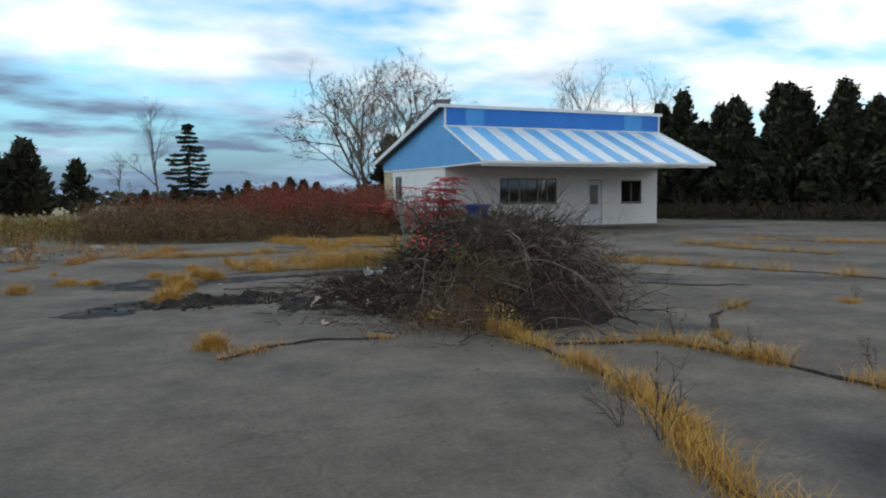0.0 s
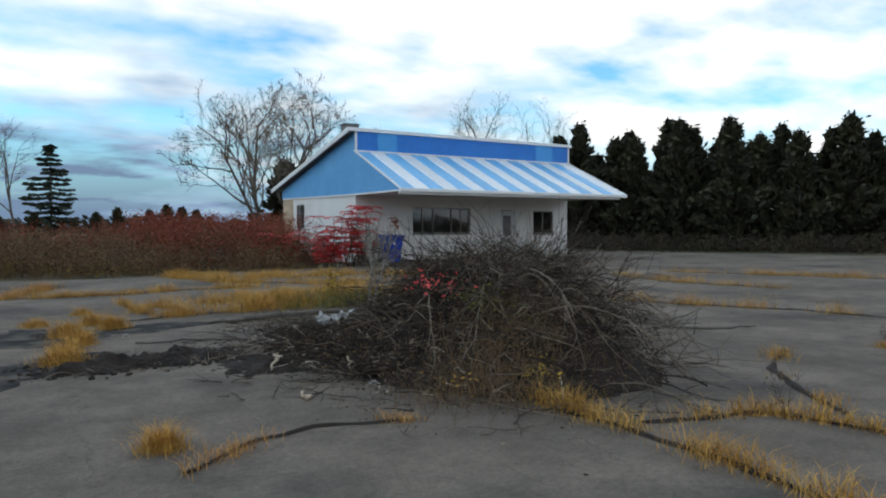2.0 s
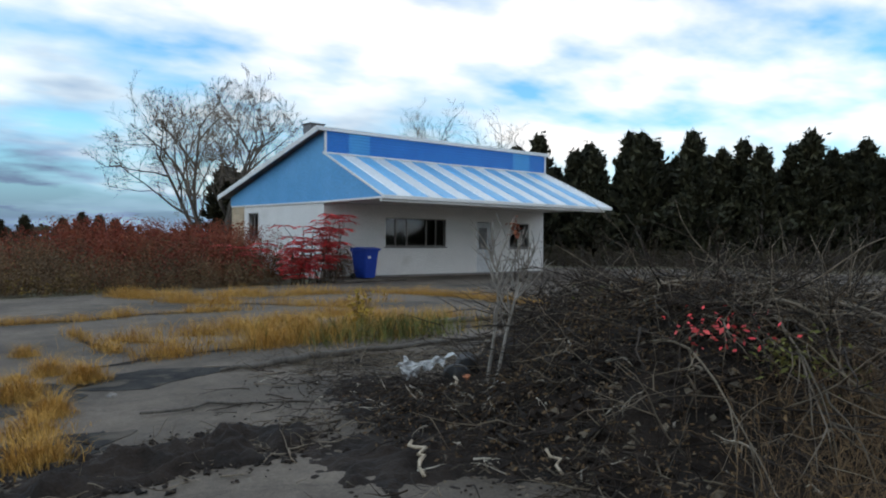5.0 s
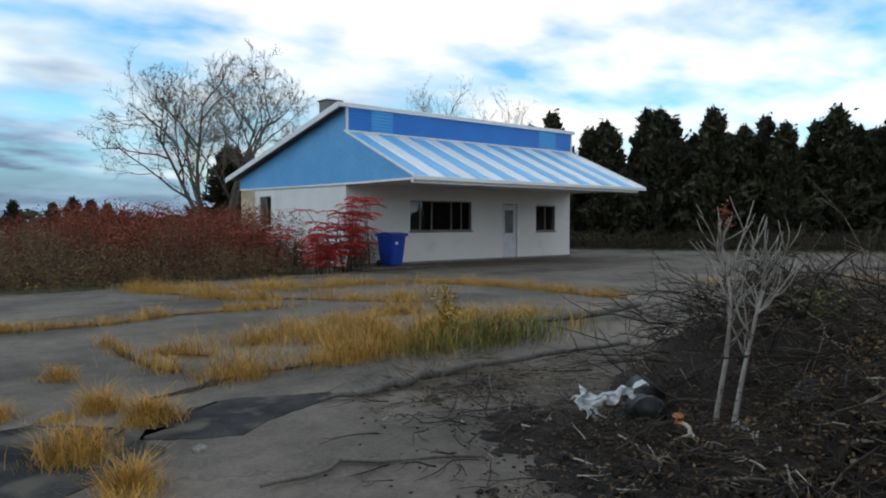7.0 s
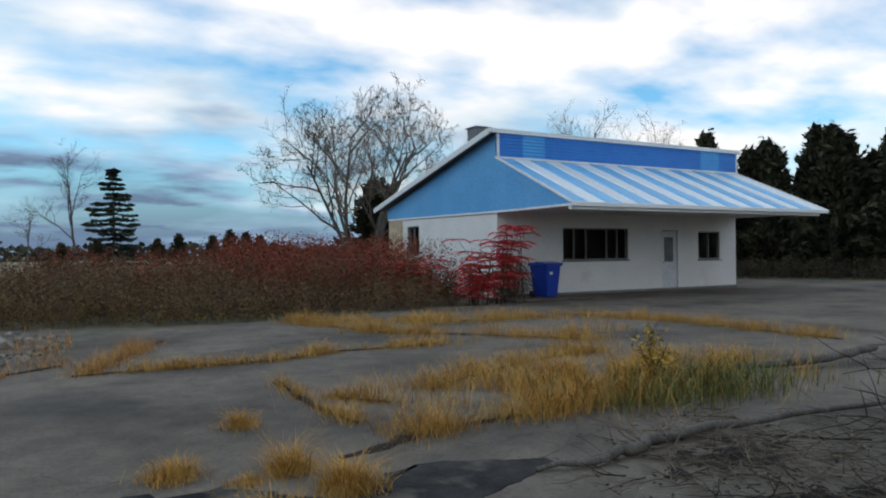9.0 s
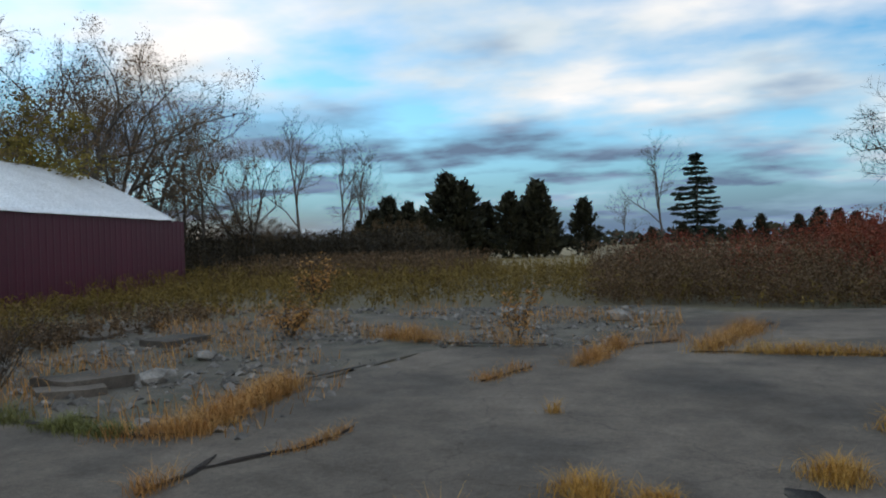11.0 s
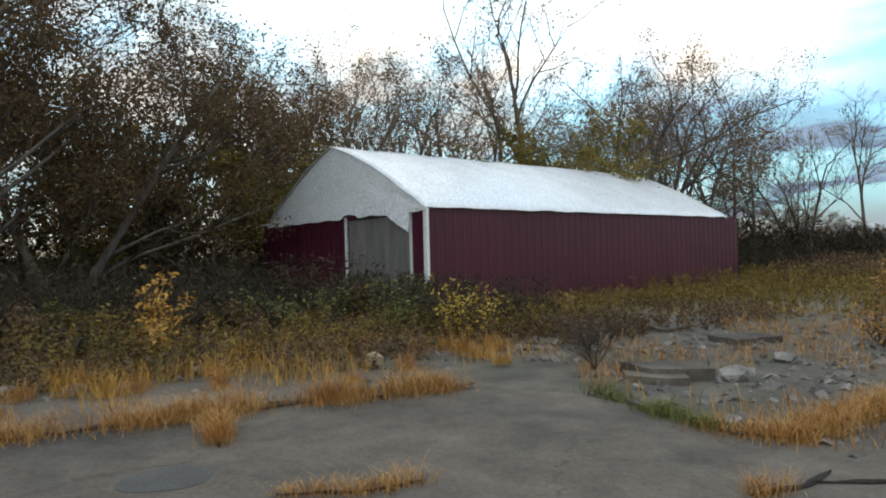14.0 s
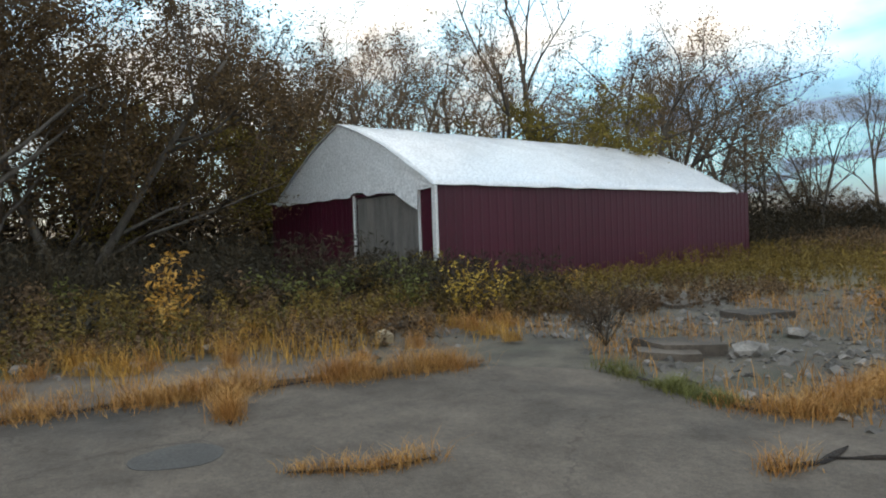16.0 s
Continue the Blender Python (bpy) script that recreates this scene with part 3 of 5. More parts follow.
pebbles(in_rubble, 5200, 0.012, 0.13, "loose grey stones and broken concrete rubble")
pebbles(lambda: (rng.uniform(-13, -9), rng.uniform(4, 11)), 500, 0.015, 0.12, "loose stones at the edge of the weeds")
pebbles(lambda: (rng.normal(0.8, 0.8), rng.normal(8.5, 0.5)), 700, 0.006, 0.03, "small gravel scattered on the concrete")
pebbles(lambda: (rng.normal(-6.0, 0.5), rng.normal(10.4, 0.25)), 60, 0.012, 0.045, "small dark stones on the concrete")


def rock(at, size, material, label, flat=0.5, rz=0):
    bm = bmesh.new()
    rock_mesh(bm, (0, 0, 0), size, rng, flat)
    ob = part("rock", bm, material)
    ob.matrix_world = pose(at[0], at[1], size * flat * 0.55 - 0.02, 0, 0, rz)
    return tagged(ob, label, "rock")


rock((-10.5, 10.35), 0.17, STONE_TAN, "tan rounded rock beside the weeds", 0.8)
for x, y, s in [(-7.0, 13.05, 0.22), (-10.9, 6.85, 0.22), (-10.7, 7.3, 0.17), (-11.6, 6.2, 0.15), (-15.0, 10.4, 0.3), (-7.4, 14.6, 0.2), (-2.1, 19.5, 0.3), (-4.4, 20.8, 0.2), (-11.5, 8.3, 0.16)]:
    rock((x, y), s, STONE, "pale grey rock lying among rubble", 0.45)
for pl, z in (([(-8.1, 12.5), (-7.6, 13.3), (-7.1, 12.9), (-7.5, 12.3)], 0.10), ([(-7.9, 12.2), (-7.5, 12.7), (-7.1, 12.4), (-7.6, 12.0)], 0.05), ([(-11.4, 10.8), (-11.9, 12.2), (-12.7, 12.1), (-12.2, 10.7)], 0.10), ([(-10.6, 16.2), (-11.0, 18.2), (-12.2, 18.0), (-11.9, 16.3)], 0.03), ([(-8.7, 15.5), (-8.5, 16.3), (-9.2, 16.5), (-9.4, 15.7)], 0.07)):
    tagged(part("concrete_slab", prism(jagged(pl, 0.2, 0.04, rng), "z", -0.06, z), CONCRETE), "broken flat slab of concrete among rubble", "concrete slab")


# ---- the snack stand ----
BX0, BX1, BY0, BY1 = 10.92, 22.1, 24.4, 32.5
stand = thing("house", "low white roadside snack stand with a blue striped awning", "building", (BX0, BY0, 0))
W, D = BX1 - BX0, BY1 - BY0
T = 0.18


def wall_with_holes(x0, x1, z0, z1, holes, y0, y1, axis="y"):
    bm = bmesh.new()
    xs = sorted({x0, x1, *[h[0] for h in holes], *[h[1] for h in holes]})
    zs = sorted({z0, z1, *[h[2] for h in holes], *[h[3] for h in holes]})
    def solid(i, j):
        if i < 0 or j < 0 or i >= len(xs) - 1 or j >= len(zs) - 1:
            return False
        cx, cz = (xs[i] + xs[i + 1]) / 2, (zs[j] + zs[j + 1]) / 2
        return not any(h[0] < cx < h[1] and h[2] < cz < h[3] for h in holes)
    def p(x, y, z):
        return (x, y, z) if axis == "y" else (y, x, z)
    def face(*c):
        bm.faces.new([bm.verts.new(p(*q)) for q in c])
    for i in range(len(xs) - 1):
        for j in range(len(zs) - 1):
            if not solid(i, j):
                continue
            a, b, c, d = xs[i], xs[i + 1], zs[j], zs[j + 1]
            face((a, y0, c), (b, y0, c), (b, y0, d), (a, y0, d))
            face((a, y1, c), (a, y1, d), (b, y1, d), (b, y1, c))
            if not solid(i - 1, j):
                face((a, y0, c), (a, y0, d), (a, y1, d), (a, y1, c))
            if not solid(i + 1, j):
                face((b, y0, c), (b, y1, c), (b, y1, d), (b, y0, d))
            if not solid(i, j - 1):
                face((a, y0, c), (a, y1, c), (b, y1, c), (b, y0, c))
            if not solid(i, j + 1):
                face((a, y0, d), (b, y0, d), (b, y1, d), (a, y1, d))
    bmesh.ops.remove_doubles(bm, verts=bm.verts[:], dist=1e-4)
    return bm


WIN1, WIN2, DOOR, SWIN = (2.62, 5.53, 1.16, 2.25), (9.08, 10.26, 1.11, 2.17), (7.15, 8.0, 0.02, 2.2), (5.4, 6.4, 1.36, 2.5)
part("front_wall", wall_with_holes(0, W, 0, 2.75, [WIN1, WIN2, DOOR], 0, T), WHITE, stand, "white painted front wall")
part("side_wall", wall_with_holes(T, D - 1.3, 0, 2.85, [SWIN], 0, T, "x"), WHITE, stand, "white painted side wall")
part("end_wall", wall_with_holes(T, D, 0, 2.85, [], W - T, W, "x"), WHITE, stand)
part("back_wall", wall_with_holes(T, W - T, 0, 3.0, [], D - T, D), WHITE, stand)
part("floor_slab", box(-0.02, W + 0.02, -0.05, D, -0.06, 0.03), CONCRETE, stand)
# added partition and ceiling, coloured dark so the room looks unlit through the panes
part("partition", box(T + 0.02, W - T - 0.02, 2.6, 2.7, 0.04, 2.7), ROOM_SHADE, stand, "added inner wall coloured dark for the room's shade")
part("inner_ceiling", box(T, W - T, T, D - T, 2.7, 2.74), ROOM_SHADE, stand)
pier = part("block_pier", box(0.0, T, D - 1.3, D, 0, 3.0), BRICK, stand, "tan block pier at the rear corner")
for k in range(13):
    for j in range(3):
        b = part("block", box(-0.02, 0.0, D - 1.29 + j * 0.43 + (0.1 if k % 2 else 0), min(D - 1.29 + j * 0.43 + 0.41 + (0.1 if k % 2 else 0), D), 0.02 + k * 0.225, 0.235 + k * 0.225), BRICK, pier)
# gable sheeting from the awning's tip to the rear eave
AW_Y, AW_Z, AW_TOP, ROOF_Z, EAVE_Z = -3.72, 2.76, 4.43, 5.22, 3.25
for nm, xa, xb in (("gable", -0.03, 0.03), ("gable", W - 0.03, W + 0.03)):
    part(nm, prism([(AW_Y, AW_Z), (0.0, AW_TOP), (0.0, ROOF_Z - 0.02), (D + 0.1, EAVE_Z), (D + 0.1, 2.86), (0, 2.76)], "x", xa, xb), SKYBLUE, stand, "light blue sheeted gable")
for xa in (-0.05, W - 0.01):
    part("gable_trim", prism([(AW_Y, AW_Z - 0.06), (0.0, 2.70), (D, 2.80), (D, 2.86), (0, 2.76), (AW_Y, AW_Z)], "x", xa, xa + 0.06), TRIM, stand, "thin white trim strip")
# roof
part("roof", prism([(-0.02, ROOF_Z), (D + 0.75, EAVE_Z - 0.02), (D + 0.75, EAVE_Z + 0.08), (-0.02, ROOF_Z + 0.1)], "x", -0.3, W + 0.12), ROOFING, stand, "grey sloping roof")
part("rake_board", prism([(-0.1, ROOF_Z - 0.06), (D + 0.8, EAVE_Z - 0.09), (D + 0.8, EAVE_Z + 0.10), (-0.1, ROOF_Z + 0.13)], "x", -0.36, -0.302), TRIM, stand, "white rake board")
part("roof_cap", box(-0.36, W + 0.14, -0.16, -0.02, ROOF_Z - 0.02, ROOF_Z + 0.12, 0.01), TRIM, stand, "white cap along the roof edge")
fascia = part("fascia", box(0.03, W - 0.03, -0.06, 0.0, AW_TOP, ROOF_Z - 0.02), ROYAL, stand, "royal blue fascia band")
for k in range(7):
    z = AW_TOP + 0.02 + k * 0.107
    part("siding_board", prism([(-0.085, z), (-0.065, z + 0.1), (-0.06, z + 0.1), (-0.06, z)], "x", 0.04, W - 0.04), ROYAL, fascia)
for a, b in ((0.96, 1.84), (9.16, 10.17)):
    for k in range(7):
        z = AW_TOP + 0.02 + k * 0.107
        part("faded_board", prism([(-0.092, z + 0.004), (-0.072, z + 0.098), (-0.07, z + 0.098), (-0.087, z + 0.004)], "x", a, b), FADED, fascia, "faded paler board")
part("corner_trim", box(-0.03, 0.05, -0.10, -0.061, AW_TOP - 0.02, ROOF_Z - 0.02), TRIM, stand)
part("corner_trim", box(W - 0.05, W + 0.03, -0.10, -0.061, AW_TOP - 0.02, ROOF_Z - 0.02), TRIM, stand)
# striped awning
awning = part("awning", prism([(AW_Y, AW_Z), (-0.02, AW_TOP - 0.02), (-0.02, AW_TOP - 0.08), (AW_Y + 0.1, AW_Z - 0.0)], "x", 0.03, W - 0.03), TRIM, stand, "sloping metal awning")
NP = 18
pw = W / NP
slope = math.hypot(AW_Y, AW_TOP - AW_Z)
dz = (AW_TOP - AW_Z) / -AW_Y
panel_me = {}
for k in range(NP):
    bm = prism([(0.0, 0), (0.04, 0.035), (0.07, 0.035), (0.09, 0.008), (pw - 0.03, 0.008), (pw, 0.0), (pw, -0.004), (0, -0.004)], "y", 0.0, 1.0) if k < 2 else None
    if bm:
        for v in bm.verts:
            s, h = v.co.y, v.co.z
            v.co = Vector((v.co.x, AW_Y * s, AW_TOP - (AW_TOP - AW_Z) * s + h + 0.008))
        ob = part("awning_panel", bm, PANEL_B if k == 0 else PANEL_W, awning)
        panel_me[k] = ob.data
    else:
        ob = new("awning_panel", panel_me[k % 2])
        ob.parent = awning
    ob.location = (k * pw, 0, 0)
part("head_flashing", prism([(-0.11, AW_TOP - 0.02), (-0.11, AW_TOP + 0.035), (-0.062, AW_TOP + 0.05), (-0.062, AW_TOP - 0.01)], "x", -0.03, W + 0.03), TRIM, awning, "white flashing strip")
part("drip_edge", box(-0.04, W + 0.04, AW_Y - 0.05, AW_Y + 0.0, AW_Z - 0.075, AW_Z + 0.045, 0.008), TRIM, awning, "pale blue-white drip edge")
for xa in (-0.06, W):
    part("edge_trim", prism([(AW_Y, AW_Z), (0, AW_TOP), (0, AW_TOP + 0.06), (AW_Y, AW_Z + 0.06)], "x", xa, xa + 0.06), TRIM, awning)
part("soffit", box(0.03, W - 0.03, AW_Y + 0.02, -0.01, AW_Z - 0.03, AW_Z - 0.005), SOFFIT, stand, "flat painted soffit under the awning")
part("beam", box(-0.02, W - 0.3, AW_Y + 0.06, AW_Y + 0.2, AW_Z - 0.16, AW_Z - 0.031, 0.01), TRIM, stand, "white beam under the awning's edge")
# shade along the wall's foot, put in as a thin dark strip
part("base_shadow_board", box(0, W, -0.02, 0.0, 0.031, 0.10), FRAME_D, stand, "dark strip standing in for shade at the wall's foot")
chimney = part("chimney", box(0.75, 1.35, 2.4, 3.0, 4.4, 5.85, 0.015), ROOFING, stand, "short grey chimney box")
part("chimney_cap", box(0.70, 1.40, 2.35, 3.05, 5.85, 5.90, 0.01), ROOFING, chimney)


def window(name, hole, lights, axis="y"):
    """A glazed frame in the opening; lights: widths of its panes."""
    x0, x1, z0, z1 = hole
    def b(a0, a1, d0, d1, c0, c1, bev=0.006):
        return box(a0, a1, d0, d1, c0, c1, bev) if axis == "y" else box(d0, d1, a0, a1, c0, c1, bev)
    w = part(name, b(x0 - 0.0, x1, 0.05, 0.10, z0, z0 + 0.05), FRAME_D, stand, "dark aluminium window")
    part("head", b(x0, x1, 0.05, 0.10, z1 - 0.05, z1), FRAME_D, w)
    part("sill", b(x0 - 0.05, x1 + 0.05, -0.04, 0.04, z0 - 0.05, z0), TRIM if axis == "x" else FRAME_D, w)
    x = x0
    for k, l in enumerate([0, *lights]):
        x += l * (x1 - x0)
        part("mullion", b(max(x - 0.025, x0), min(x + 0.025, x1), 0.04, 0.11, z0 + 0.05, z1 - 0.05), FRAME_D, w)
    x = x0
    for l in lights:
        g = part("pane", b(x + 0.025, x + l * (x1 - x0) - 0.025, 0.07, 0.078, z0 + 0.05, z1 - 0.05, 0), GLASS, w)
        g.visible_shadow = False
        x += l * (x1 - x0)
    return w


window("window", WIN1, [0.17, 0.18, 0.32, 0.165, 0.165])
window("window", WIN2, [0.5, 0.5])
window("window", SWIN, [0.5, 0.5], "x")
door = part("door", box(DOOR[0] + 0.03, DOOR[1] - 0.03, 0.06, 0.11, 0.04, 2.17, 0.004), DOOR_G, stand, "pale grey door")
for nm, q in (("door_frame", (DOOR[0], DOOR[0] + 0.028)), ("door_frame", (DOOR[1] - 0.028, DOOR[1]))):
    part(nm, box(*q, -0.015, 0.1, 0.03, 2.2), TRIM, door)
part("door_window", box(7.35, 7.8, 0.05, 0.058, 1.05, 1.95), mat("dull_door_glass", (0.16, 0.16, 0.165), (0.22, 0.22, 0.225), 0.15, 2, 20, 0), door, "dull glass panel")
part("handle", box(7.24, 7.29, 0.0, 0.06, 1.0, 1.05, 0.01), FRAME_D, door)
tagged(part("doorstep", box(10.3, 13.2, 22.6, 24.34, 0.0, 0.07, 0.02), CONCRETE), "low concrete step in front of the stand", "step", kind="structure")


def wheelie_bin():
    b = thing("wheelie_bin", "tall blue plastic wheelie bin against the white wall", "bin", (11.87, 23.2, 0.07), rz=8)
    bm = bmesh.new()
    lo, hi = [(-0.25, -0.28), (0.25, -0.28), (0.25, 0.28), (-0.25, 0.28)], [(-0.33, -0.36), (0.33, -0.36), (0.33, 0.36), (-0.33, 0.36)]
    a, c = [bm.verts.new((*p, 0.03)) for p in lo], [bm.verts.new((*p, 0.98)) for p in hi]
    bm.faces.new(a)
    bm.faces.new(c)
    for k in range(4):
        bm.faces.new((a[k], a[(k + 1) % 4], c[(k + 1) % 4], c[k]))
    bmesh.ops.bevel(bm, geom=bm.edges[:], offset=0.035, segments=2, affect="EDGES")
    part("body", bm, BIN, b)
    part("rim", box(-0.36, 0.36, -0.39, 0.39, 0.95, 0.995, 0.012), BIN, b)
    lid = part("lid", prism([(-0.40, 0.996), (0.38, 0.996), (0.38, 1.03), (0.0, 1.09), (-0.40, 1.04)], "x", -0.37, 0.37), BIN, b, "domed blue lid")
    part("label", box(-0.17, -0.07, -0.385, -0.36, 0.70, 0.78), TRIM, b, "small white sticker")
    for s in (-1, 1):
        t = Tubes()
        t.add([np.array((s * 0.30 - 0.03, 0.27, 0.10)), np.array((s * 0.30 + 0.03, 0.27, 0.10))], [0.10, 0.10], 14)
        t.make("wheel", RUBBER, b)
    t = Tubes()
    t.add([np.array((-0.3, 0.44, 0.97)), np.array((0.3, 0.44, 0.97))], [0.018, 0.018], 8)
    t.make("handle", BIN, b)


wheelie_bin()

# ---- the shed ----
shed = thing("shed", "long maroon steel shed under a white tarpaulin roof", "shed", (-17.58, 15.35, 0), rz=180 - math.degrees(math.atan2(-0.13, 0.99)) * -1 - 0)
# local x runs along the gable, local y along the side
shed.matrix_world = Matrix(((-0.99, -0.132, 0, -17.58), (-0.132, 0.99, 0, 15.35), (0, 0, 1, 0), (0, 0, 0, 1)))
SW, SL, SE, SR = 8.95, 14.9, 2.74, 4.92


def rib_panel(width):
    pts, n = [], 3
    for k in range(n):
        o = k * width / n
        pts += [(o, 0), (o + 0.03, -0.012), (o + 0.07, -0.012), (o + 0.10, 0)]
    pts += [(width, 0), (width, 0.01), (0, 0.01)]
    return prism(pts, "z", 0, SE)


side_wall = part("side_wall", box(0.02, 0.08, 0.1, SL * 17 / 16, 0.0, SE - 0.02), MAROON, shed, "maroon ribbed steel side wall")
pm = None
for k in range(17):
    if pm is None:
        ob = part("steel_panel", rib_panel(SL / 16), MAROON, side_wall)
        pm = ob.data
    else:
        ob = new("steel_panel", pm)
        ob.parent = side_wall
    ob.matrix_local = Matrix(((0, 1, 0, 0.0), (1, 0, 0, k * SL / 16), (0, 0, 1, 0), (0, 0, 0, 1)))
part("far_side_wall", box(SW - 0.08, SW - 0.02, 0.1, SL, 0, SE), MAROON, shed)
part("rear_wall", box(0.08, SW - 0.08, SL - 0.08, SL - 0.02, 0, SE), MAROON, shed)
front = part("front_wall", wall_with_holes(0.02, SW - 0.02, 0, SE - 0.02, [(0.65, 3.85, 0, SE - 0.12)], 0.02, 0.08), MAROON, shed, "maroon steel end wall")
x = 3.95
while x < SW - 0.3:
    ob = new("steel_panel", pm)
    ob.parent, ob.location = front, (x, 0.01, 0)
    x += SL / 16
shed_door = part("door", box(0.67, 3.83, 0.10, 0.14, 0.0, SE - 0.14), PLY, shed, "grey weathered plywood door")
for k in range(4):
    part("door_board", box(0.69 + k * 0.785, 0.69 + k * 0.785 + 0.77, 0.075, 0.099, 0.02, SE - 0.16, 0.004), PLY, shed_door)
for a in (0.60, 3.85):
    part("door_jamb", box(a, a + 0.06, -0.035, 0.075, 0.0, SE - 0.05, 0.005), TRIM, shed, "white door jamb")
part("corner_post", box(-0.12, 0.03, -0.06, 0.03, 0.0, SE - 0.03, 0.008), TRIM, shed, "white corner trim post")


def roof_z(s):
    """Bowed roof line across the shed, s from 0 to 1."""
    k = 1 - abs(2 * s - 1)
    return SE + (SR - SE) * (0.80 * k + 0.20 * math.sin(k * math.pi / 2)) + (0.09 * 4 * k * (1 - k))


def tarp_roof():
    vs, fs, nu, nv = [], [], 28, 60
    for lay in (0, 1):
        for j in range(nv + 1):
            for i in range(nu + 1):
                s, y = i / nu, -0.12 + (SL + 0.2) * j / nv
                sag = -0.035 * abs(math.sin(j / nv * math.pi * 6)) * (1 - abs(2 * s - 1)) * 0.6
                w = 0.03 * noise.noise((s * 14, y * 1.2, 0)) + 0.012 * noise.noise((s * 50, y * 3, 5))
                vs.append((-0.10 + (SW + 0.2) * s, y, roof_z(s) + sag + w - 0.02 * lay))
    o, n1 = (nu + 1) * (nv + 1), nu + 1
    for j in range(nv):
        for i in range(nu):
            a = j * n1 + i
            fs.append((a, a + 1, a + 1 + n1, a + n1))
            fs.append((o + a, o + a + n1, o + a + 1 + n1, o + a + 1))
    for j in range(nv):
        for i in (0, nu):
            a = j * n1 + i
            fs.append((a, a + n1, o + a + n1, o + a))
    for i in range(nu):
        for j in (0, nv):
            a = j * n1 + i
            fs.append((a, a + 1, o + a + 1, o + a))
    return mesh_from("tarpaulin_roof", vs, fs, TARP, shed, True)


tagged(tarp_roof(), "bowed white tarpaulin roof")


def tarp_end(y, name):
    vs, fs, nu, nv = [], [], 40, 12
    for lay in (0, 1):
        for j in range(nv + 1):
            for i in range(nu + 1):
                s, h = i / nu, j / nv
                low = SE - 0.06 - 0.05 * abs(math.sin(s * 23)) + (0.10 if 0.36 < s < 0.44 else 0)
                z = low + (roof_z(s) - 0.03 - low) * h
                w = 0.03 * math.sin(s * 40 + h * 3) * (1 - h) + 0.02 * noise.noise((s * 10, h * 4, 7)) - (0.03 * math.exp(-((s - 0.5) / 0.012) ** 2))
                vs.append((-0.06 + (SW + 0.12) * s, y + w + 0.012 * lay, z))
    o, n1 = (nu + 1) * (nv + 1), nu + 1
    for j in range(nv):
        for i in range(nu):
            a = j * n1 + i
            fs += [(a, a + 1, a + 1 + n1, a + n1), (o + a, o + a + n1, o + a + 1 + n1, o + a + 1)]
    return tagged(mesh_from(name, vs, fs, TARP, shed, True), "white tarpaulin gable end with creases")


tarp_end(-0.06, "tarpaulin_gable")
tarp_end(SL + 0.02, "tarpaulin_gable")
part("torn_flap", prism([(0.55, SE - 0.08), (1.75, SE - 0.05), (1.45, SE - 0.22), (1.1, SE - 0.40), (0.62, SE - 0.62)], "y", -0.10, -0.085), TARP, shed, "torn hanging flap of white tarpaulin")
t = Tubes()
t.add([np.array((SW - 0.1, -0.05, SE + 0.01)), np.array((SW + 0.75, -0.12, SE + 0.04))], [0.03, 0.025], 6)
t.make("pole", TRIM, shed, "short pole end sticking out")

# ---- trees ----
def bare_tree(name, seed, height, stems, spread, twig_mat, bark, leaf=None, n_leaf=0, leaf_size=0.09, label="", fine=1.0, fork=0.3):
    """A broad-leaved tree after leaf fall, grown limb by limb, at the origin."""
    r = np.random.default_rng(seed)
    root = thing(name, label, "tree")
    wood, crown, tips = Tubes(), Tubes(), []

    def grow(p, d, length, rad, depth):
        segs = 5 if depth < 2 else 3 if depth < 4 else 1
        pts, d2 = wander(p, d, length, segs, 0.10 + 0.05 * depth, r, 0.05)
        radii = [rad * (1 - 0.7 * k / segs) for k in range(segs + 1)]
        (wood if depth < 2 else crown).add(pts, radii, 6 if depth == 0 else 4 if depth < 3 else 3)
        if depth >= 3:
            tips.extend(pts[1:])
        if depth == 4:
            return
        n = [7, 6, 5, max(2, int(4 * fine))][depth]
        for k in range(n):
            f = fork + (1 - fork) * (k + r.random()) / n
            i = min(int(f * segs), segs - 1)
            q = pts[i] + (pts[i + 1] - pts[i]) * (f * segs - i)
            side = r.normal(0, 1, 3)
            side -= side.dot(d2) * d2
            side /= np.linalg.norm(side) + 1e-9
            nd = d2 * 0.75 + side * (0.75 if depth else spread) + np.array((0, 0, 0.12))
            nd /= np.linalg.norm(nd)
            grow(q, nd, length * (0.62 - 0.25 * f) * r.uniform(0.8, 1.2) if depth else length * (0.72 - 0.3 * f) * r.uniform(0.8, 1.2), max(rad * 0.5 * (1 - 0.4 * f), 0.009), depth + 1)

    for s in range(stems):
        a = 2 * math.pi * (s + r.random() * 0.6) / stems
        lean = 0 if stems == 1 else (0.42 if stems < 5 else 0.62) * r.uniform(0.4, 1.2)
        d = np.array((math.cos(a) * lean, math.sin(a) * lean, 1.0))
        grow((math.cos(a) * 0.12 * (stems > 1), math.sin(a) * 0.12 * (stems > 1), -0.05), d / np.linalg.norm(d), height * r.uniform(0.8, 0.95), height * 0.014 + 0.03, 0)
    wood.make("trunk", bark, root)
    if leaf:
        t = np.array(tips)
        c = t[r.integers(0, len(t), n_leaf)] + r.normal(0, 0.16, (n_leaf, 3))
        v, f = leaf_cloud(c, leaf_size, r)
        crown.make("twig_mass", twig_mat, root)
        mesh_from("crown", v, f, leaf, root)
    else:
        crown.make("crown", twig_mat, root)
    return root


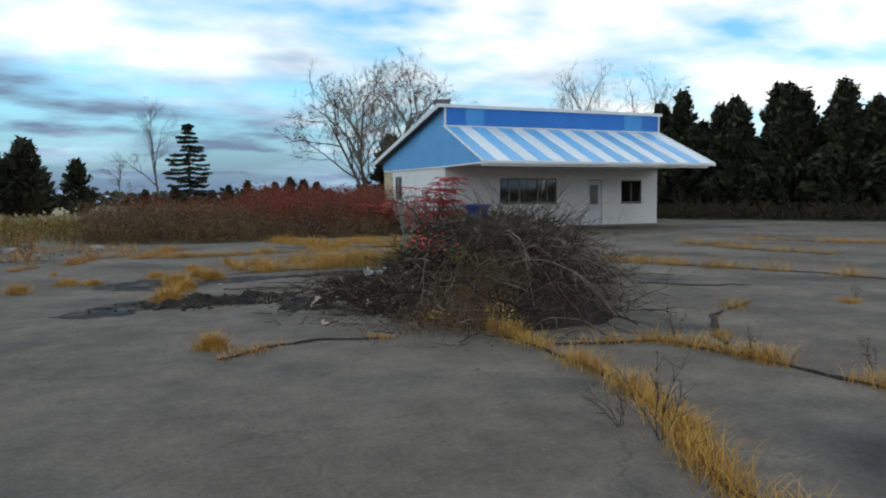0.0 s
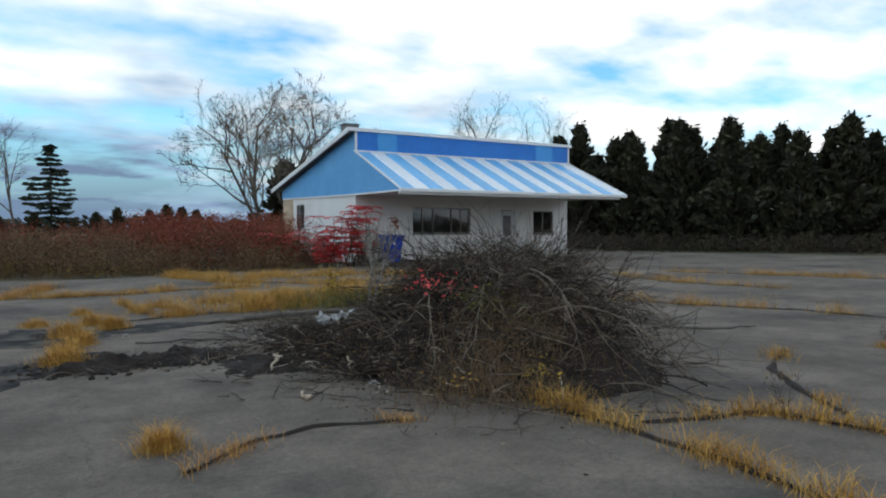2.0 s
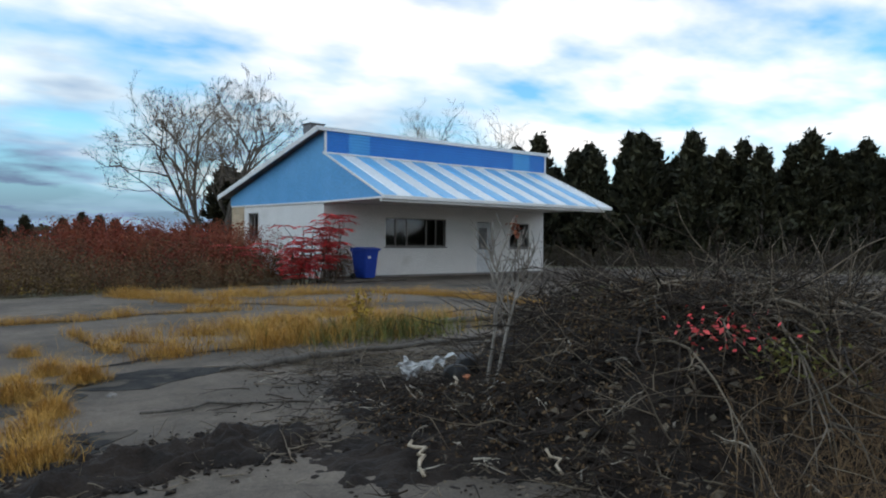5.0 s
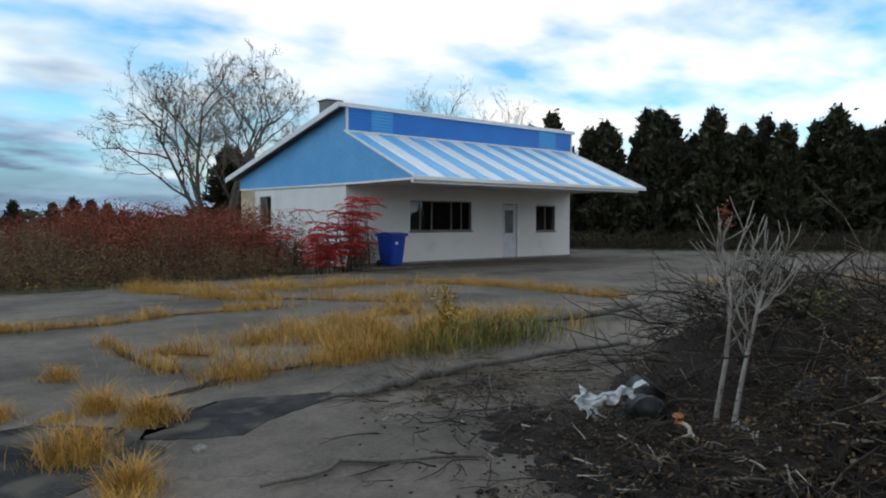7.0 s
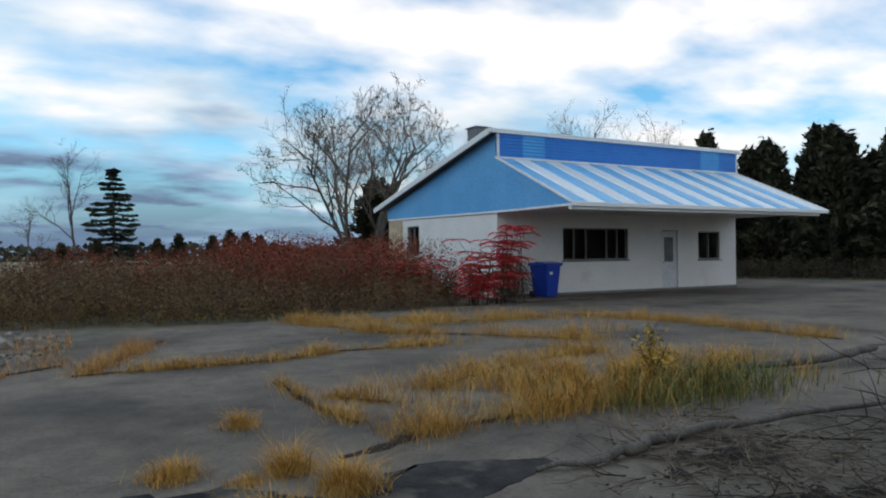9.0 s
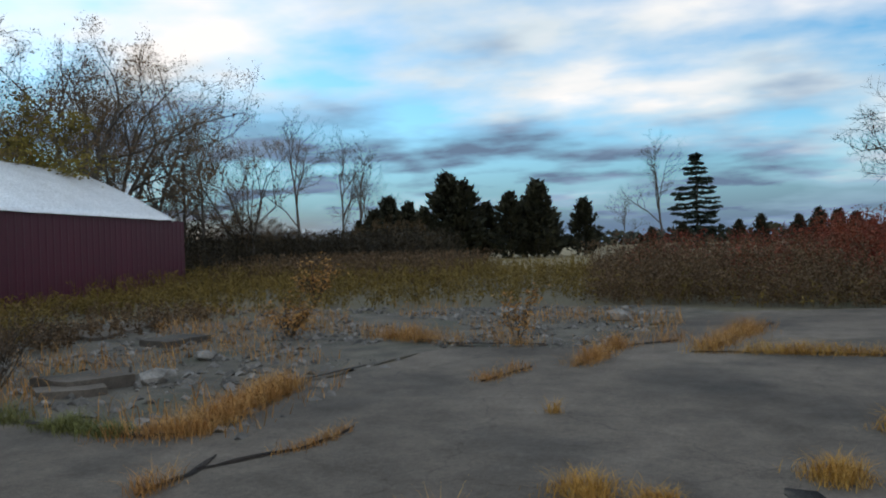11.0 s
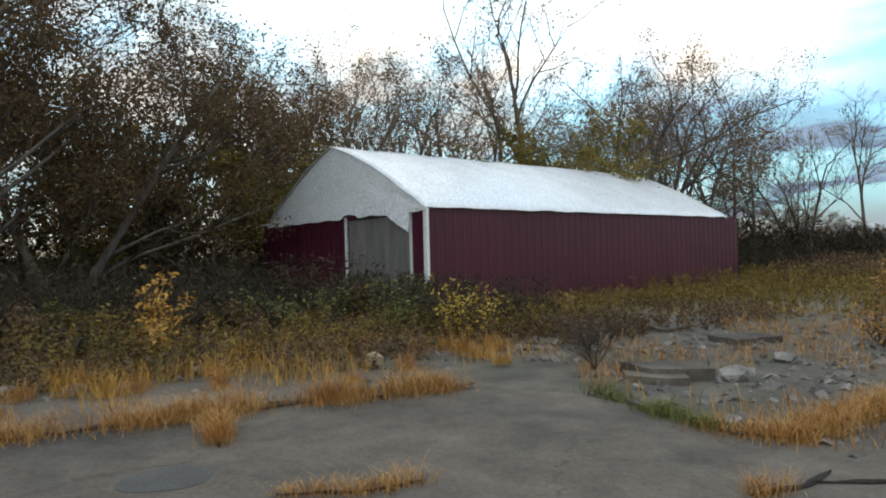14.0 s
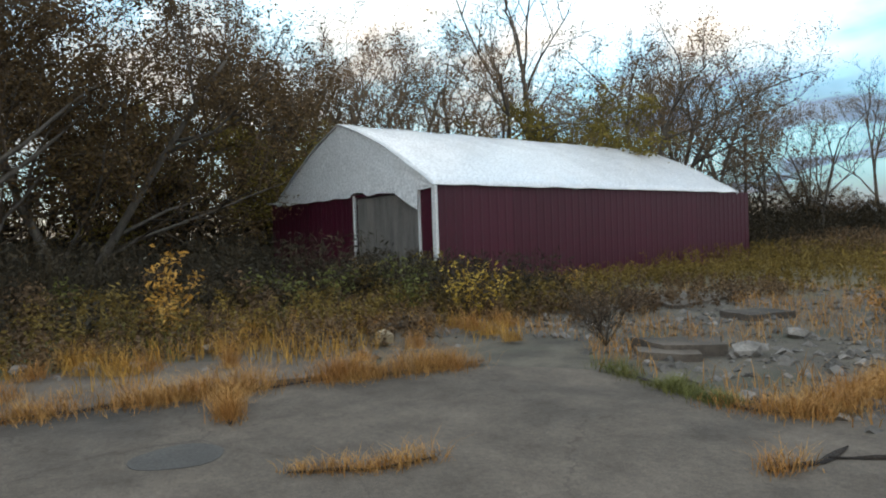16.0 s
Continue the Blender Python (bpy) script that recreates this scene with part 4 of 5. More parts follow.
def conifer(name, seed, height, radius, material, n, size, shape=1.0, base=0.06, tiers=0, label=""):
    r = np.random.default_rng(seed)
    root = thing(name, label, "tree")
    t = Tubes()
    t.add([np.array((0, 0, -0.05)), np.array((0.03, 0, height * 0.5)), np.array((0, 0, height * 0.97))], [height * 0.016, height * 0.010, 0.015], 6)
    t.make("trunk", BARK, root)
    cs, ax = [], []
    if tiers:
        for k in range(tiers):
            z = height * (base + (1 - base) * (k + r.uniform(-0.2, 0.2)) / tiers)
            R = radius * (1 - z / height) ** 0.85 + 0.12
            for b in range(7):
                a = r.uniform(0, 6.28)
                L = R * r.uniform(0.55, 1.15)
                m = max(4, int(n / tiers / 7))
                f = r.uniform(0.08, 1, m)
                droop = -0.20 * f * L + 0.16 * f ** 3 * L
                d = np.stack([np.cos(a) * f * L, np.sin(a) * f * L, z + droop], 1) + r.normal(0, 0.05, (m, 3)) * (1, 1, 0.6)
                cs.append(d)
                o = np.stack([np.cos(a + r.normal(0, 0.6, m)), np.sin(a + r.normal(0, 0.6, m)), r.normal(-0.25, 0.2, m)], 1)
                ax.append(o)
    else:
        # boughs that rise outward, with needles along them and a feathery tip
        boughs = 110
        m = n // boughs
        for k in range(boughs):
            f = ((k + r.random()) / boughs) ** 0.9
            z, a = height * (base + (1 - base) * f * 0.97), r.uniform(0, 6.28)
            lump = 1 + 0.6 * noise.noise((math.cos(a) * 1.6, math.sin(a) * 1.6, z * 0.9 + seed * 7))
            L = radius * max(0.0, 1 - f) ** shape * min(1.0, 0.6 + f * 4) * lump * r.uniform(0.65, 1.25) + 0.18
            q = np.sqrt(r.uniform(0.04, 1.0, m))
            c = np.stack([np.cos(a) * q * L, np.sin(a) * q * L, z + 0.45 * q * q * L - 0.1 * L], 1)
            cs.append(c + r.normal(0, 1, (m, 3)) * (0.22 * (1.15 - q) + 0.05)[:, None])
            ax.append(np.stack([np.full(m, np.cos(a) * 0.8), np.full(m, np.sin(a) * 0.8), r.uniform(0.1, 1.1, m)], 1) + r.normal(0, 0.3, (m, 3)))
    c, a = np.concatenate(cs), np.concatenate(ax)
    a /= np.linalg.norm(a, axis=1)[:, None]
    b = np.cross(a, r.normal(0, 1, a.shape))
    b /= np.linalg.norm(b, axis=1)[:, None]
    s = size * r.uniform(0.6, 1.5, (len(c), 1))
    v, fc = quads(c, a * s, b * s * 0.4)
    mesh_from("crown", v, fc, material, root)
    return root


def plant(proto, spots, first=True):
    """Set the first and its copies: (x, y, turn, scale)."""
    for k, (x, y, a, s) in enumerate(spots):
        m = pose(x, y, -0.06, 0, 0, a) @ Matrix.Diagonal((s, s, s, 1))
        if k == 0:
            proto.matrix_world = m
        else:
            c = copy_thing(proto, pose(x, y, -0.06, 0, 0, a))
            c.scale = (s, s, s)


def polar(az, d, ex=-1.45, ey=6.3):
    return ex + d * math.sin(radians(az)), ey + d * math.cos(radians(az))


# big bare tree behind the stand, and others at the woods' edge
plant(bare_tree("bare_tree", 3, 7.6, 6, 0.85, TWIG_MID, BARK, label="tall leafless many-stemmed tree behind the white stand", fine=1.5), [(13.2, 40.4, 20, 1.1)])
pale = bare_tree("bare_tree", 5, 10.0, 2, 0.7, TWIG_PALE, BARK_GREY, label="pale leafless tree rising over the roof", fine=0.8)
plant(pale, [(33.0, 47, 0, 0.98), (37.0, 46, 100, 0.98)])
lone = bare_tree("bare_tree", 8, 9.0, 1, 0.55, TWIG, BARK, label="leafless roadside tree in the far field", fine=0.8, fork=0.3)
plant(lone, [(*polar(1.7, 86), 0, 1.12), (*polar(-27.3, 72), 60, 1.25), (*polar(-24.4, 74), 130, 1.1), (*polar(-23.2, 70), 190, 1.0), (*polar(-1.7, 68), 200, 0.52), (*polar(-21.8, 78), 10, 0.9)])
brown = bare_tree("autumn_tree", 11, 9.5, 3, 0.75, TWIG_MID, BARK, LEAF_B, 13000, 0.048, label="autumn tree with sparse brown leaves behind the shed", fine=0.5, fork=0.25)
plant(brown, [(*polar(-62.5, 34), 0, 1.0), (*polar(-56.5, 36), 70, 1.05), (*polar(-43.5, 38), 140, 1.08), (*polar(-39.5, 40), 200, 0.98), (*polar(-35.5, 43), 260, 0.85), (*polar(-31.5, 45), 320, 0.75), (*polar(-69, 33), 30, 1.0),
              (*polar(-74, 35), 110, 1.05), (*polar(-41.5, 41), 330, 1.05), (*polar(-60, 38), 240, 1.0), (*polar(-66, 40), 300, 1.05), (*polar(-47, 45), 15, 1.0)])
leafy = bare_tree("autumn_tree", 13, 9.0, 2, 0.8, TWIG, BARK, LEAF_D, 24000, 0.055, label="dense dark autumn tree still in dull brown leaf", fine=0.5, fork=0.12)
plant(leafy, [(*polar(-87, 23), 0, 1.0), (*polar(-93, 21), 100, 1.05), (*polar(-97, 22), 200, 1.05), (*polar(-80, 31), 250, 1.0), (*polar(-84, 29), 20, 1.15), (*polar(-105, 24), 60, 1.1), (*polar(-115, 26), 140, 1.1), (*polar(-74, 34), 80, 0.9), (*polar(-80, 35), 170, 0.9), (*polar(-93, 31), 290, 1.0), (*polar(-99, 30), 330, 1.0),
              (*polar(-33, 46), 10, 0.42), (*polar(-30.5, 47), 50, 0.38), (*polar(-28.3, 49), 90, 0.3), (*polar(-25.8, 50), 150, 0.26), (*polar(-23.6, 52), 210, 0.3), (*polar(-21.2, 54), 260, 0.36), (*polar(-19.0, 55), 320, 0.34)])
tall = bare_tree("poplar_tree", 23, 15.0, 1, 0.42, TWIG, BARK, LEAF_O, 1500, 0.09, label="tall slender tree with a few yellow leaves", fine=0.8, fork=0.3)
plant(tall, [(*polar(-50.5, 38), 0, 1.0)])
olive = bare_tree("autumn_tree", 19, 6.5, 3, 0.7, TWIG, BARK, LEAF_O, 13000, 0.075, label="olive-green shrub tree behind the shed", fine=0.5, fork=0.15)
plant(olive, [(*polar(-71, 30), 40, 0.8), (*polar(-77, 31), 120, 0.8), (*polar(-84, 31), 200, 0.85), (*polar(-91, 29), 300, 0.8), (*polar(-48.5, 33), 0, 1.0), (*polar(-53, 34), 100, 0.85)])

# conifers
cedars = [conifer("cedar_tree", 30 + k, 8.0, 2.4 + 0.2 * k, NEEDLE, 4800, 0.21, (0.95, 1.1, 0.85, 1.2)[k], 0.0, label="dark green cedar in a dense row") for k in range(4)]
spots = [[], [], [], []]
row = [(33.5, 39.5), (35.5, 36), (40, 29), (46, 20), (50, 9), (52, -4), (50, -18)]
k = 0
for (xa, ya), (xb, yb) in zip(row, row[1:]):
    d = math.hypot(xb - xa, yb - ya)
    for i in range(int(d / 1.15)):
        f = i / int(d / 1.15)
        for dep in (0, 2.6):
            nx, ny = (ya - yb) / d, (xb - xa) / d
            spots[k % 4].append((xa + (xb - xa) * f - nx * dep + rng.normal(0, 0.6), ya + (yb - ya) * f - ny * dep + rng.normal(0, 0.4), rng.uniform(0, 360), rng.uniform(0.80, 1.08) * (1.02 if dep else 0.88)))
            k += 1
for c, s in zip(cedars, spots):
    plant(c, s)
spruce = conifer("spruce_tree", 40, 10.8, 4.2, NEEDLE_B, 7000, 0.30, base=0.08, tiers=20, label="tall dark spruce standing alone in the field")
plant(spruce, [(*polar(4.0, 78), 0, 1.0)])
fir = conifer("fir_tree", 41, 6.0, 2.0, NEEDLE, 3600, 0.22, 0.75, 0.06, label="dark conifer at the edge of the field")
plant(fir, [(*polar(az, d), az * 40, s) for az, d, s in [(-4.6, 68, 0.92), (-8.3, 66, 1.2), (-10.5, 66, 1.05), (-15.6, 68, 1.4), (-14.2, 67, 1.25), (-9.3, 70, 1.0), (-12.4, 72, 0.95), (-17.5, 66, 0.85), (-20.4, 60, 0.95), (-18.8, 58, 0.85), (-21.6, 58, 0.75), (0.6, 62, 0.42), (2.9, 70, 0.5), (-0.2, 64, 0.3),
                                                         (-22.8, 56, 0.6), (7.0, 92, 0.6), (8.5, 95, 0.7), (11.0, 84, 0.62), (12.3, 84, 0.72), (13.5, 82, 0.66), (14.6, 84, 0.62), (15.6, 86, 0.5), (24.0, 40, 0.95), (25.2, 41, 0.9), (26.4, 42, 0.8), (-7.2, 72, 0.8), (-13.2, 72, 0.9)]])
# far woods along the skyline
c = []
for az in np.arange(-180, 180, 0.35):
    d = rng.uniform(230, 300)
    h = rng.uniform(2.5, 5.0) + 2.5 * max(0, noise.noise((az * 0.08, 0, 0)))
    x, y = polar(az, d)
    n = 16
    c.append(np.stack([x + rng.normal(0, 1.6, n), y + rng.normal(0, 1.6, n), rng.uniform(0, 1, n) ** 1.3 * h], 1))
v, f = leaf_cloud(np.concatenate(c), 1.5, rng, 0.7)
stuff("far_woods", [(v, f)], NEEDLE, "distant dark line of woods on the horizon", "woods")


# ---- weeds and brush ----
def weeds(name, region, n, height, material, label, stem_w=0.012, leaf_per=9, leaf=0.05, var=0.45, edge=None, spread=0.22, flat=0.2, rise_up=0.8):
    """Standing weeds: thin stems with small leaves."""
    xy = np.array([region() for _ in range(n)])
    h = height * rng.uniform(1 - var, 1 + var, n)
    if edge:
        h = h * np.array([edge(*p) for p in xy])
    a, lean = rng.uniform(0, 6.28, n), rng.uniform(0, spread, n)
    top = np.stack([xy[:, 0] + np.cos(a) * h * lean, xy[:, 1] + np.sin(a) * h * lean, h], 1)
    foot = np.concatenate([xy, np.full((n, 1), -0.06)], 1)
    s = np.stack([-np.sin(a), np.cos(a), np.zeros(n)], 1) * stem_w / 2
    v = np.stack([foot - s, foot + s, top + s * 0.5, top - s * 0.5], 1).reshape(-1, 3)
    f = np.arange(4 * n).reshape(n, 4)
    m = int(n * leaf_per * 1.7)
    i = rng.integers(0, n, m)
    t = rng.uniform(0.12, 1.0, m)[:, None]
    c = foot[i] * (1 - t) + top[i] * t + rng.normal(0, 1, (m, 3)) * (height * 0.09, height * 0.09, 0.02)
    c[:, 2] = np.maximum(c[:, 2], 0.02)
    return stuff(name, [(v, f), leaf_cloud(c, leaf, rng, flat, -rise_up)], material, label, "weeds")


def rect(x0, x1, y0, y1, test=None):
    def pick():
        while True:
            x, y = rng.uniform(x0, x1), rng.uniform(y0, y1)
            if test is None or test(x, y):
                return x, y
    return pick


def past_edge(x, y):
    """Beyond the pavement's far edge."""
    e = np.interp(x, [-16, -9.2, -4.5, -0.9, 2.3, 6, 9.5, 10.6], [18.5, 20.6, 22.7, 22.4, 21.5, 21.9, 22.9, 24.0])
    return y > e + rng.exponential(0.25)


def rise(x, y):
    return 0.55 + 0.45 * min(1, max(0, (y - 22) / 3))


weeds("field_weeds", rect(-26, 3, 20, 42, past_edge), 5200, 0.62, OLIVE, "olive and yellow weeds at the field's edge", leaf_per=8, leaf=0.07, edge=rise)
weeds("brown_weeds", rect(-3, 9.6, 21.5, 31, past_edge), 3400, 1.05, BROWNW, "tall brown dead weeds beside the stand", stem_w=0.007, flat=0.4, rise_up=0.3, spread=0.45, leaf_per=22, leaf=0.034, edge=rise)
weeds("red_shrubs", rect(3.5, 9.8, 23.6, 33, lambda x, y: noise.noise((x * 0.6, y * 0.4, 1)) > -0.15), 1500, 1.5, REDW, "red-leaved autumn shrubs beside the stand", stem_w=0.007, flat=0.4, rise_up=0.3, spread=0.45, leaf_per=30, leaf=0.042, edge=rise)
weeds("red_shrubs", rect(-2, 5, 25, 36, lambda x, y: noise.noise((x * 0.5, y * 0.4, 8)) > 0.05), 700, 1.25, REDW, "reddish shrubs among brown weeds", stem_w=0.007, flat=0.4, rise_up=0.3, spread=0.45, leaf_per=24, leaf=0.04)
weeds("shed_weeds", rect(-17, -9.8, 3, 20, lambda x, y: noise.noise((x * 0.35, y * 0.35, 6)) > -0.2 and x < -10.2), 2300, 0.3, BROWNW, "brown weeds in front of the shed", stem_w=0.007, flat=0.4, rise_up=0.1, spread=0.45, leaf_per=16, leaf=0.032)
weeds("shed_weeds", rect(-17.2, -11.5, 3, 17, lambda x, y: noise.noise((x * 0.4, y * 0.4, 16)) > -0.05), 1500, 0.45, OLIVE, "olive weeds in front of the shed", stem_w=0.007, flat=0.4, rise_up=0.1, spread=0.45, leaf_per=16, leaf=0.034)
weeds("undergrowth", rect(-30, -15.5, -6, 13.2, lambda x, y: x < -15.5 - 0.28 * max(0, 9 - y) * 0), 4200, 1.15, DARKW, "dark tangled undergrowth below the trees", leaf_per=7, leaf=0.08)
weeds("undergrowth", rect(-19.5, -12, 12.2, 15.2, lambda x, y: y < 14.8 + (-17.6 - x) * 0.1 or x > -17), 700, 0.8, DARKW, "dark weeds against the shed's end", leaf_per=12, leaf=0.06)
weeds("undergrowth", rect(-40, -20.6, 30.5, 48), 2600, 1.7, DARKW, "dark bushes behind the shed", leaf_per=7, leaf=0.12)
weeds("undergrowth", rect(-19, -9, 31, 44), 2200, 0.9, BROWNW, "brown thicket beyond the shed", leaf_per=7, leaf=0.09)
weeds("side_weeds", rect(-17.6, -15.2, 15.5, 30, lambda x, y: x > -17.4 - (y - 15.5) * 0.13 + 0.15), 900, 0.28, OLIVE, "weeds along the shed's side wall", leaf_per=8, leaf=0.05)
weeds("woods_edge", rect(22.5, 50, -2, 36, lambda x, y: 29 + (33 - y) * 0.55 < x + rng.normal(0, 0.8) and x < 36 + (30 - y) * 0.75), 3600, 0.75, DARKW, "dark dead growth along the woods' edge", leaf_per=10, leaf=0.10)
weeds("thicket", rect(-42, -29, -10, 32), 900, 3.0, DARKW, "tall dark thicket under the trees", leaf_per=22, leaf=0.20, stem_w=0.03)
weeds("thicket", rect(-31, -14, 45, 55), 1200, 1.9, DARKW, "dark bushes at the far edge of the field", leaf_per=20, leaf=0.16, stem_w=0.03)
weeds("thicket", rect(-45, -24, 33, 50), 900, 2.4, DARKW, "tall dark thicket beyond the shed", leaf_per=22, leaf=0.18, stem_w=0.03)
xy = np.array([in_rubble() for _ in range(9000)])
xy = xy[[noise.noise((a * 0.55, b * 0.55, 12)) > -0.02 for a, b in xy]]
stuff("rubble_grass", [blades(xy, 0.16, 0.008, 0.9, rng, tall_var=0.8)], RUST, "tufts of rusty dry grass in the rubble", "grass")
xy = rng.uniform(0, 1, (4200, 2)) * (4.2, 7.0) + (-13.2, 5.0)
xy = xy[[noise.noise((a * 0.7, b * 0.7, 22)) > -0.02 and a < -9.6 for a, b in xy]]
stuff("verge_grass", [blades(xy, 0.24, 0.010, 0.7, rng)], GOLD, "dry grass along the broken edge", "grass")
xy = rng.uniform(0, 1, (2600, 2)) * (5, 5.5) + (-16.5, 5.5)
xy = xy[[noise.noise((a * 0.6, b * 0.6, 32)) > 0.05 for a, b in xy]]
stuff("verge_grass", [blades(xy, 0.3, 0.012, 0.7, rng)], GREEN, "green grass patches among the weeds", "grass")


def shrub(at, height, width, material, label, n_stem=14, n_leaf=500, leaf=0.05, name="shrub", tw=None):
    root = thing(name, label, "shrub", (*at, -0.04))
    t, tips = Tubes(), []
    for _ in range(n_stem):
        a = rng.uniform(0, 6.28)
        d = np.array((math.cos(a) * width / height * rng.uniform(0.1, 0.8), math.sin(a) * width / height * rng.uniform(0.1, 0.8), 1))
        pts, d2 = wander((0, 0, 0), d / np.linalg.norm(d), height * rng.uniform(0.6, 1.05), 5, 0.12, rng)
        t.add(pts, [0.008 * min(1, height) * (1 - 0.14 * k) for k in range(6)], 3)
        tips += pts[1:]
        for p in pts[2:]:
            for _ in range(3):
                q, _d = wander(p, d2 + rng.normal(0, 0.5, 3), height * 0.25, 3, 0.15, rng)
                t.add(q, [0.004 * min(1, height), 0.0035 * min(1, height), 0.003 * min(1, height), 0.002 * min(1, height)], 3)
                tips += q[1:]
    t.make("stem", tw or TWIG, root)
    if n_leaf:
        tp = np.array(tips)
        c = tp[rng.integers(0, len(tp), n_leaf)] + rng.normal(0, 0.05, (n_leaf, 3))
        v, f = leaf_cloud(c, leaf, rng, 0.4)
        mesh_from("foliage", v, f, material, root)
    return root


shrub((-12.8, 8.1), 1.15, 0.35, GOLD, "tall thin weed with golden leaves", 6, 420, 0.045, "tall_weed")
shrub((-12.4, 7.9), 0.7, 0.4, GOLD, "golden seeding weed among brown stalks", 7, 260, 0.04, "tall_weed")
shrub((-11.6, 12.5), 0.95, 0.7, YELLOW, "yellow-leaved weed bush beside the rubble", 14, 520, 0.04)
for k in range(30):
    x, y = rng.uniform(-17.0, -13.0), rng.uniform(5.0, 13.5)
    h = rng.uniform(0.45, 1.0)
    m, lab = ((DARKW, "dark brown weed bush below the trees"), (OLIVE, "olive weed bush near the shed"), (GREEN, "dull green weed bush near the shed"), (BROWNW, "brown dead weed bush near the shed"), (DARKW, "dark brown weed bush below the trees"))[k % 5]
    shrub((x, y), h, h * 0.9, m, lab, 14, 480, 0.045, "weed_bush")
shrub((-8.5, 12.4), 0.85, 0.95, BROWNW, "leafless twiggy brown bush in the rubble", 30, 120, 0.03)
shrub((-15.6, 13.0), 0.9, 0.8, GREEN, "yellow-green bush near the shed door", 18, 1100, 0.06)
shrub((-16.2, 14.4), 0.9, 0.6, LEAF_O, "olive bush near the shed's corner", 14, 700, 0.06)
shrub((-7.2, 16.6), 0.7, 0.9, RUST, "rusty seeding weeds in the rubble", 24, 500, 0.035)
shrub((-3.4, 16.3), 0.75, 0.4, RUST, "thin orange weed at the pavement's edge", 8, 260, 0.035)
shrub((-14.2, 17.0), 0.6, 0.5, GOLD, "golden weed by the shed's side", 10, 240, 0.04)
shrub((-9.9, 23.0), 1.1, 1.0, RUST, "dry orange weed clump in the field", 20, 500, 0.05)
for x, y, h in [(1.9, 0.5, 0.4), (4.0, 1.5, 0.28), (3.9, 2.3, 0.32), (1.95, 0.2, 0.5), (8.0, 3.5, 0.25), (4.4, 0.7, 0.3)]:
    shrub((x, y), h, h * 0.6, BROWNW, "thin dry weed growing from a crack", 4, 24, 0.012, "dry_weed")
shrub((4.3, 11.4), 0.7, 0.5, YELLOW, "yellow weed standing in the grass", 8, 160, 0.04)


def sumac(at, height, material, label, n, spread, droop=0.3):
    """Stems that carry long feathered leaves of many leaflets."""
    root = thing("sumac", label, "shrub", (*at, 0.0))
    t, cs, ax, ay = Tubes(), [], [], []
    for _ in range(n):
        a = rng.uniform(0, 6.28)
        d = np.array((math.cos(a) * spread * rng.random(), math.sin(a) * spread * rng.random(), 1))
        pts, d2 = wander((rng.normal(0, 0.2), rng.normal(0, 0.2), -0.02), d / np.linalg.norm(d), height * rng.uniform(0.45, 0.95), 5, 0.08, rng)
        t.add(pts, [0.018, 0.016, 0.014, 0.012, 0.010, 0.008], 4)
        for p in pts[2:]:
            for _k in range(5):
                b = rng.uniform(0, 6.28)
                dd = np.array((math.cos(b), math.sin(b), 0.35))
                L = rng.uniform(0.3, 0.5)
                rach = [p + dd * L * f + np.array((0, 0, -droop * L * f * f * 1.6)) for f in np.linspace(0, 1, 8)]
                t.add(rach[::2] + [rach[-1]], [0.004] * 5, 3)
                for q in rach[1:]:
                    for sgn in (-1, 1):
                        o = np.array((-math.sin(b) * sgn, math.cos(b) * sgn, -0.35))
                        o = o / np.linalg.norm(o)
                        cs.append(q + o * 0.065)
                        ax.append(o * 0.07)
                        ay.append(dd / np.linalg.norm(dd) * 0.02)
    t.make("stem", TWIG, root)
    v, f = quads(np.array(cs), np.array(ax), np.array(ay))
    mesh_from("foliage", v, f, material, root)


sumac((9.75, 22.8), 2.5, SUMAC, "bright red sumac bush at the stand's corner", 10, 0.4)
sumac((10.3, 22.8), 2.7, SUMAC, "bright red sumac bush at the stand's corner", 9, 0.35)
sumac((9.0, 22.6), 1.6, SUMAC, "red sumac among dead weeds", 8, 0.5)
sumac((8.0, 24.4), 1.5, SUMAC, "red sumac among dead weeds", 8, 0.5)
sumac((11.1, 23.85), 1.8, SUMAC_DRY, "drooping wilted sumac against the white wall", 5, 0.2, 1.3)


# ---- the brush pile ----
def pile_height(x, y):
    """The heap's outline over the ground."""
    def lobe(cx, cy, sx, sy, h):
        return h * math.exp(-(((x - cx) / sx) ** 2 + ((y - cy) / sy) ** 2) ** 2)
    return lobe(3.35, 5.2, 1.15, 1.5, 1.08) + lobe(4.9, 7.4, 1.4, 1.3, 0.88) + 0.26 * math.exp(-((x - 2.2) / 0.8) ** 2 - ((y - 6.5) / 1.3) ** 2)


def mound():
    n, x0, x1, y0, y1 = 90, 0.4, 7.6, 2.9, 11.0
    vs, fs = [], []
    for j in range(n + 1):
        for i in range(n + 1):
            x, y = x0 + (x1 - x0) * i / n, y0 + (y1 - y0) * j / n
            h = pile_height(x, y) * 0.78
            vs.append((x, y, h + 0.10 * noise.noise((x * 2.2, y * 2.2, 0)) * min(1, h * 4) + 0.05 * noise.noise((x * 7, y * 7, 0)) * min(1, h * 5) - 0.075))
    for j in range(n):
        for i in range(n):
            a = j * (n + 1) + i
            fs.append((a, a + 1, a + n + 2, a + n + 1))
    return mesh_from("soil_mound", vs, fs, SOIL, pile, True)


pile = thing("brush_pile", "large heap of cut branches, roots and dark soil", "brush pile")
mound()


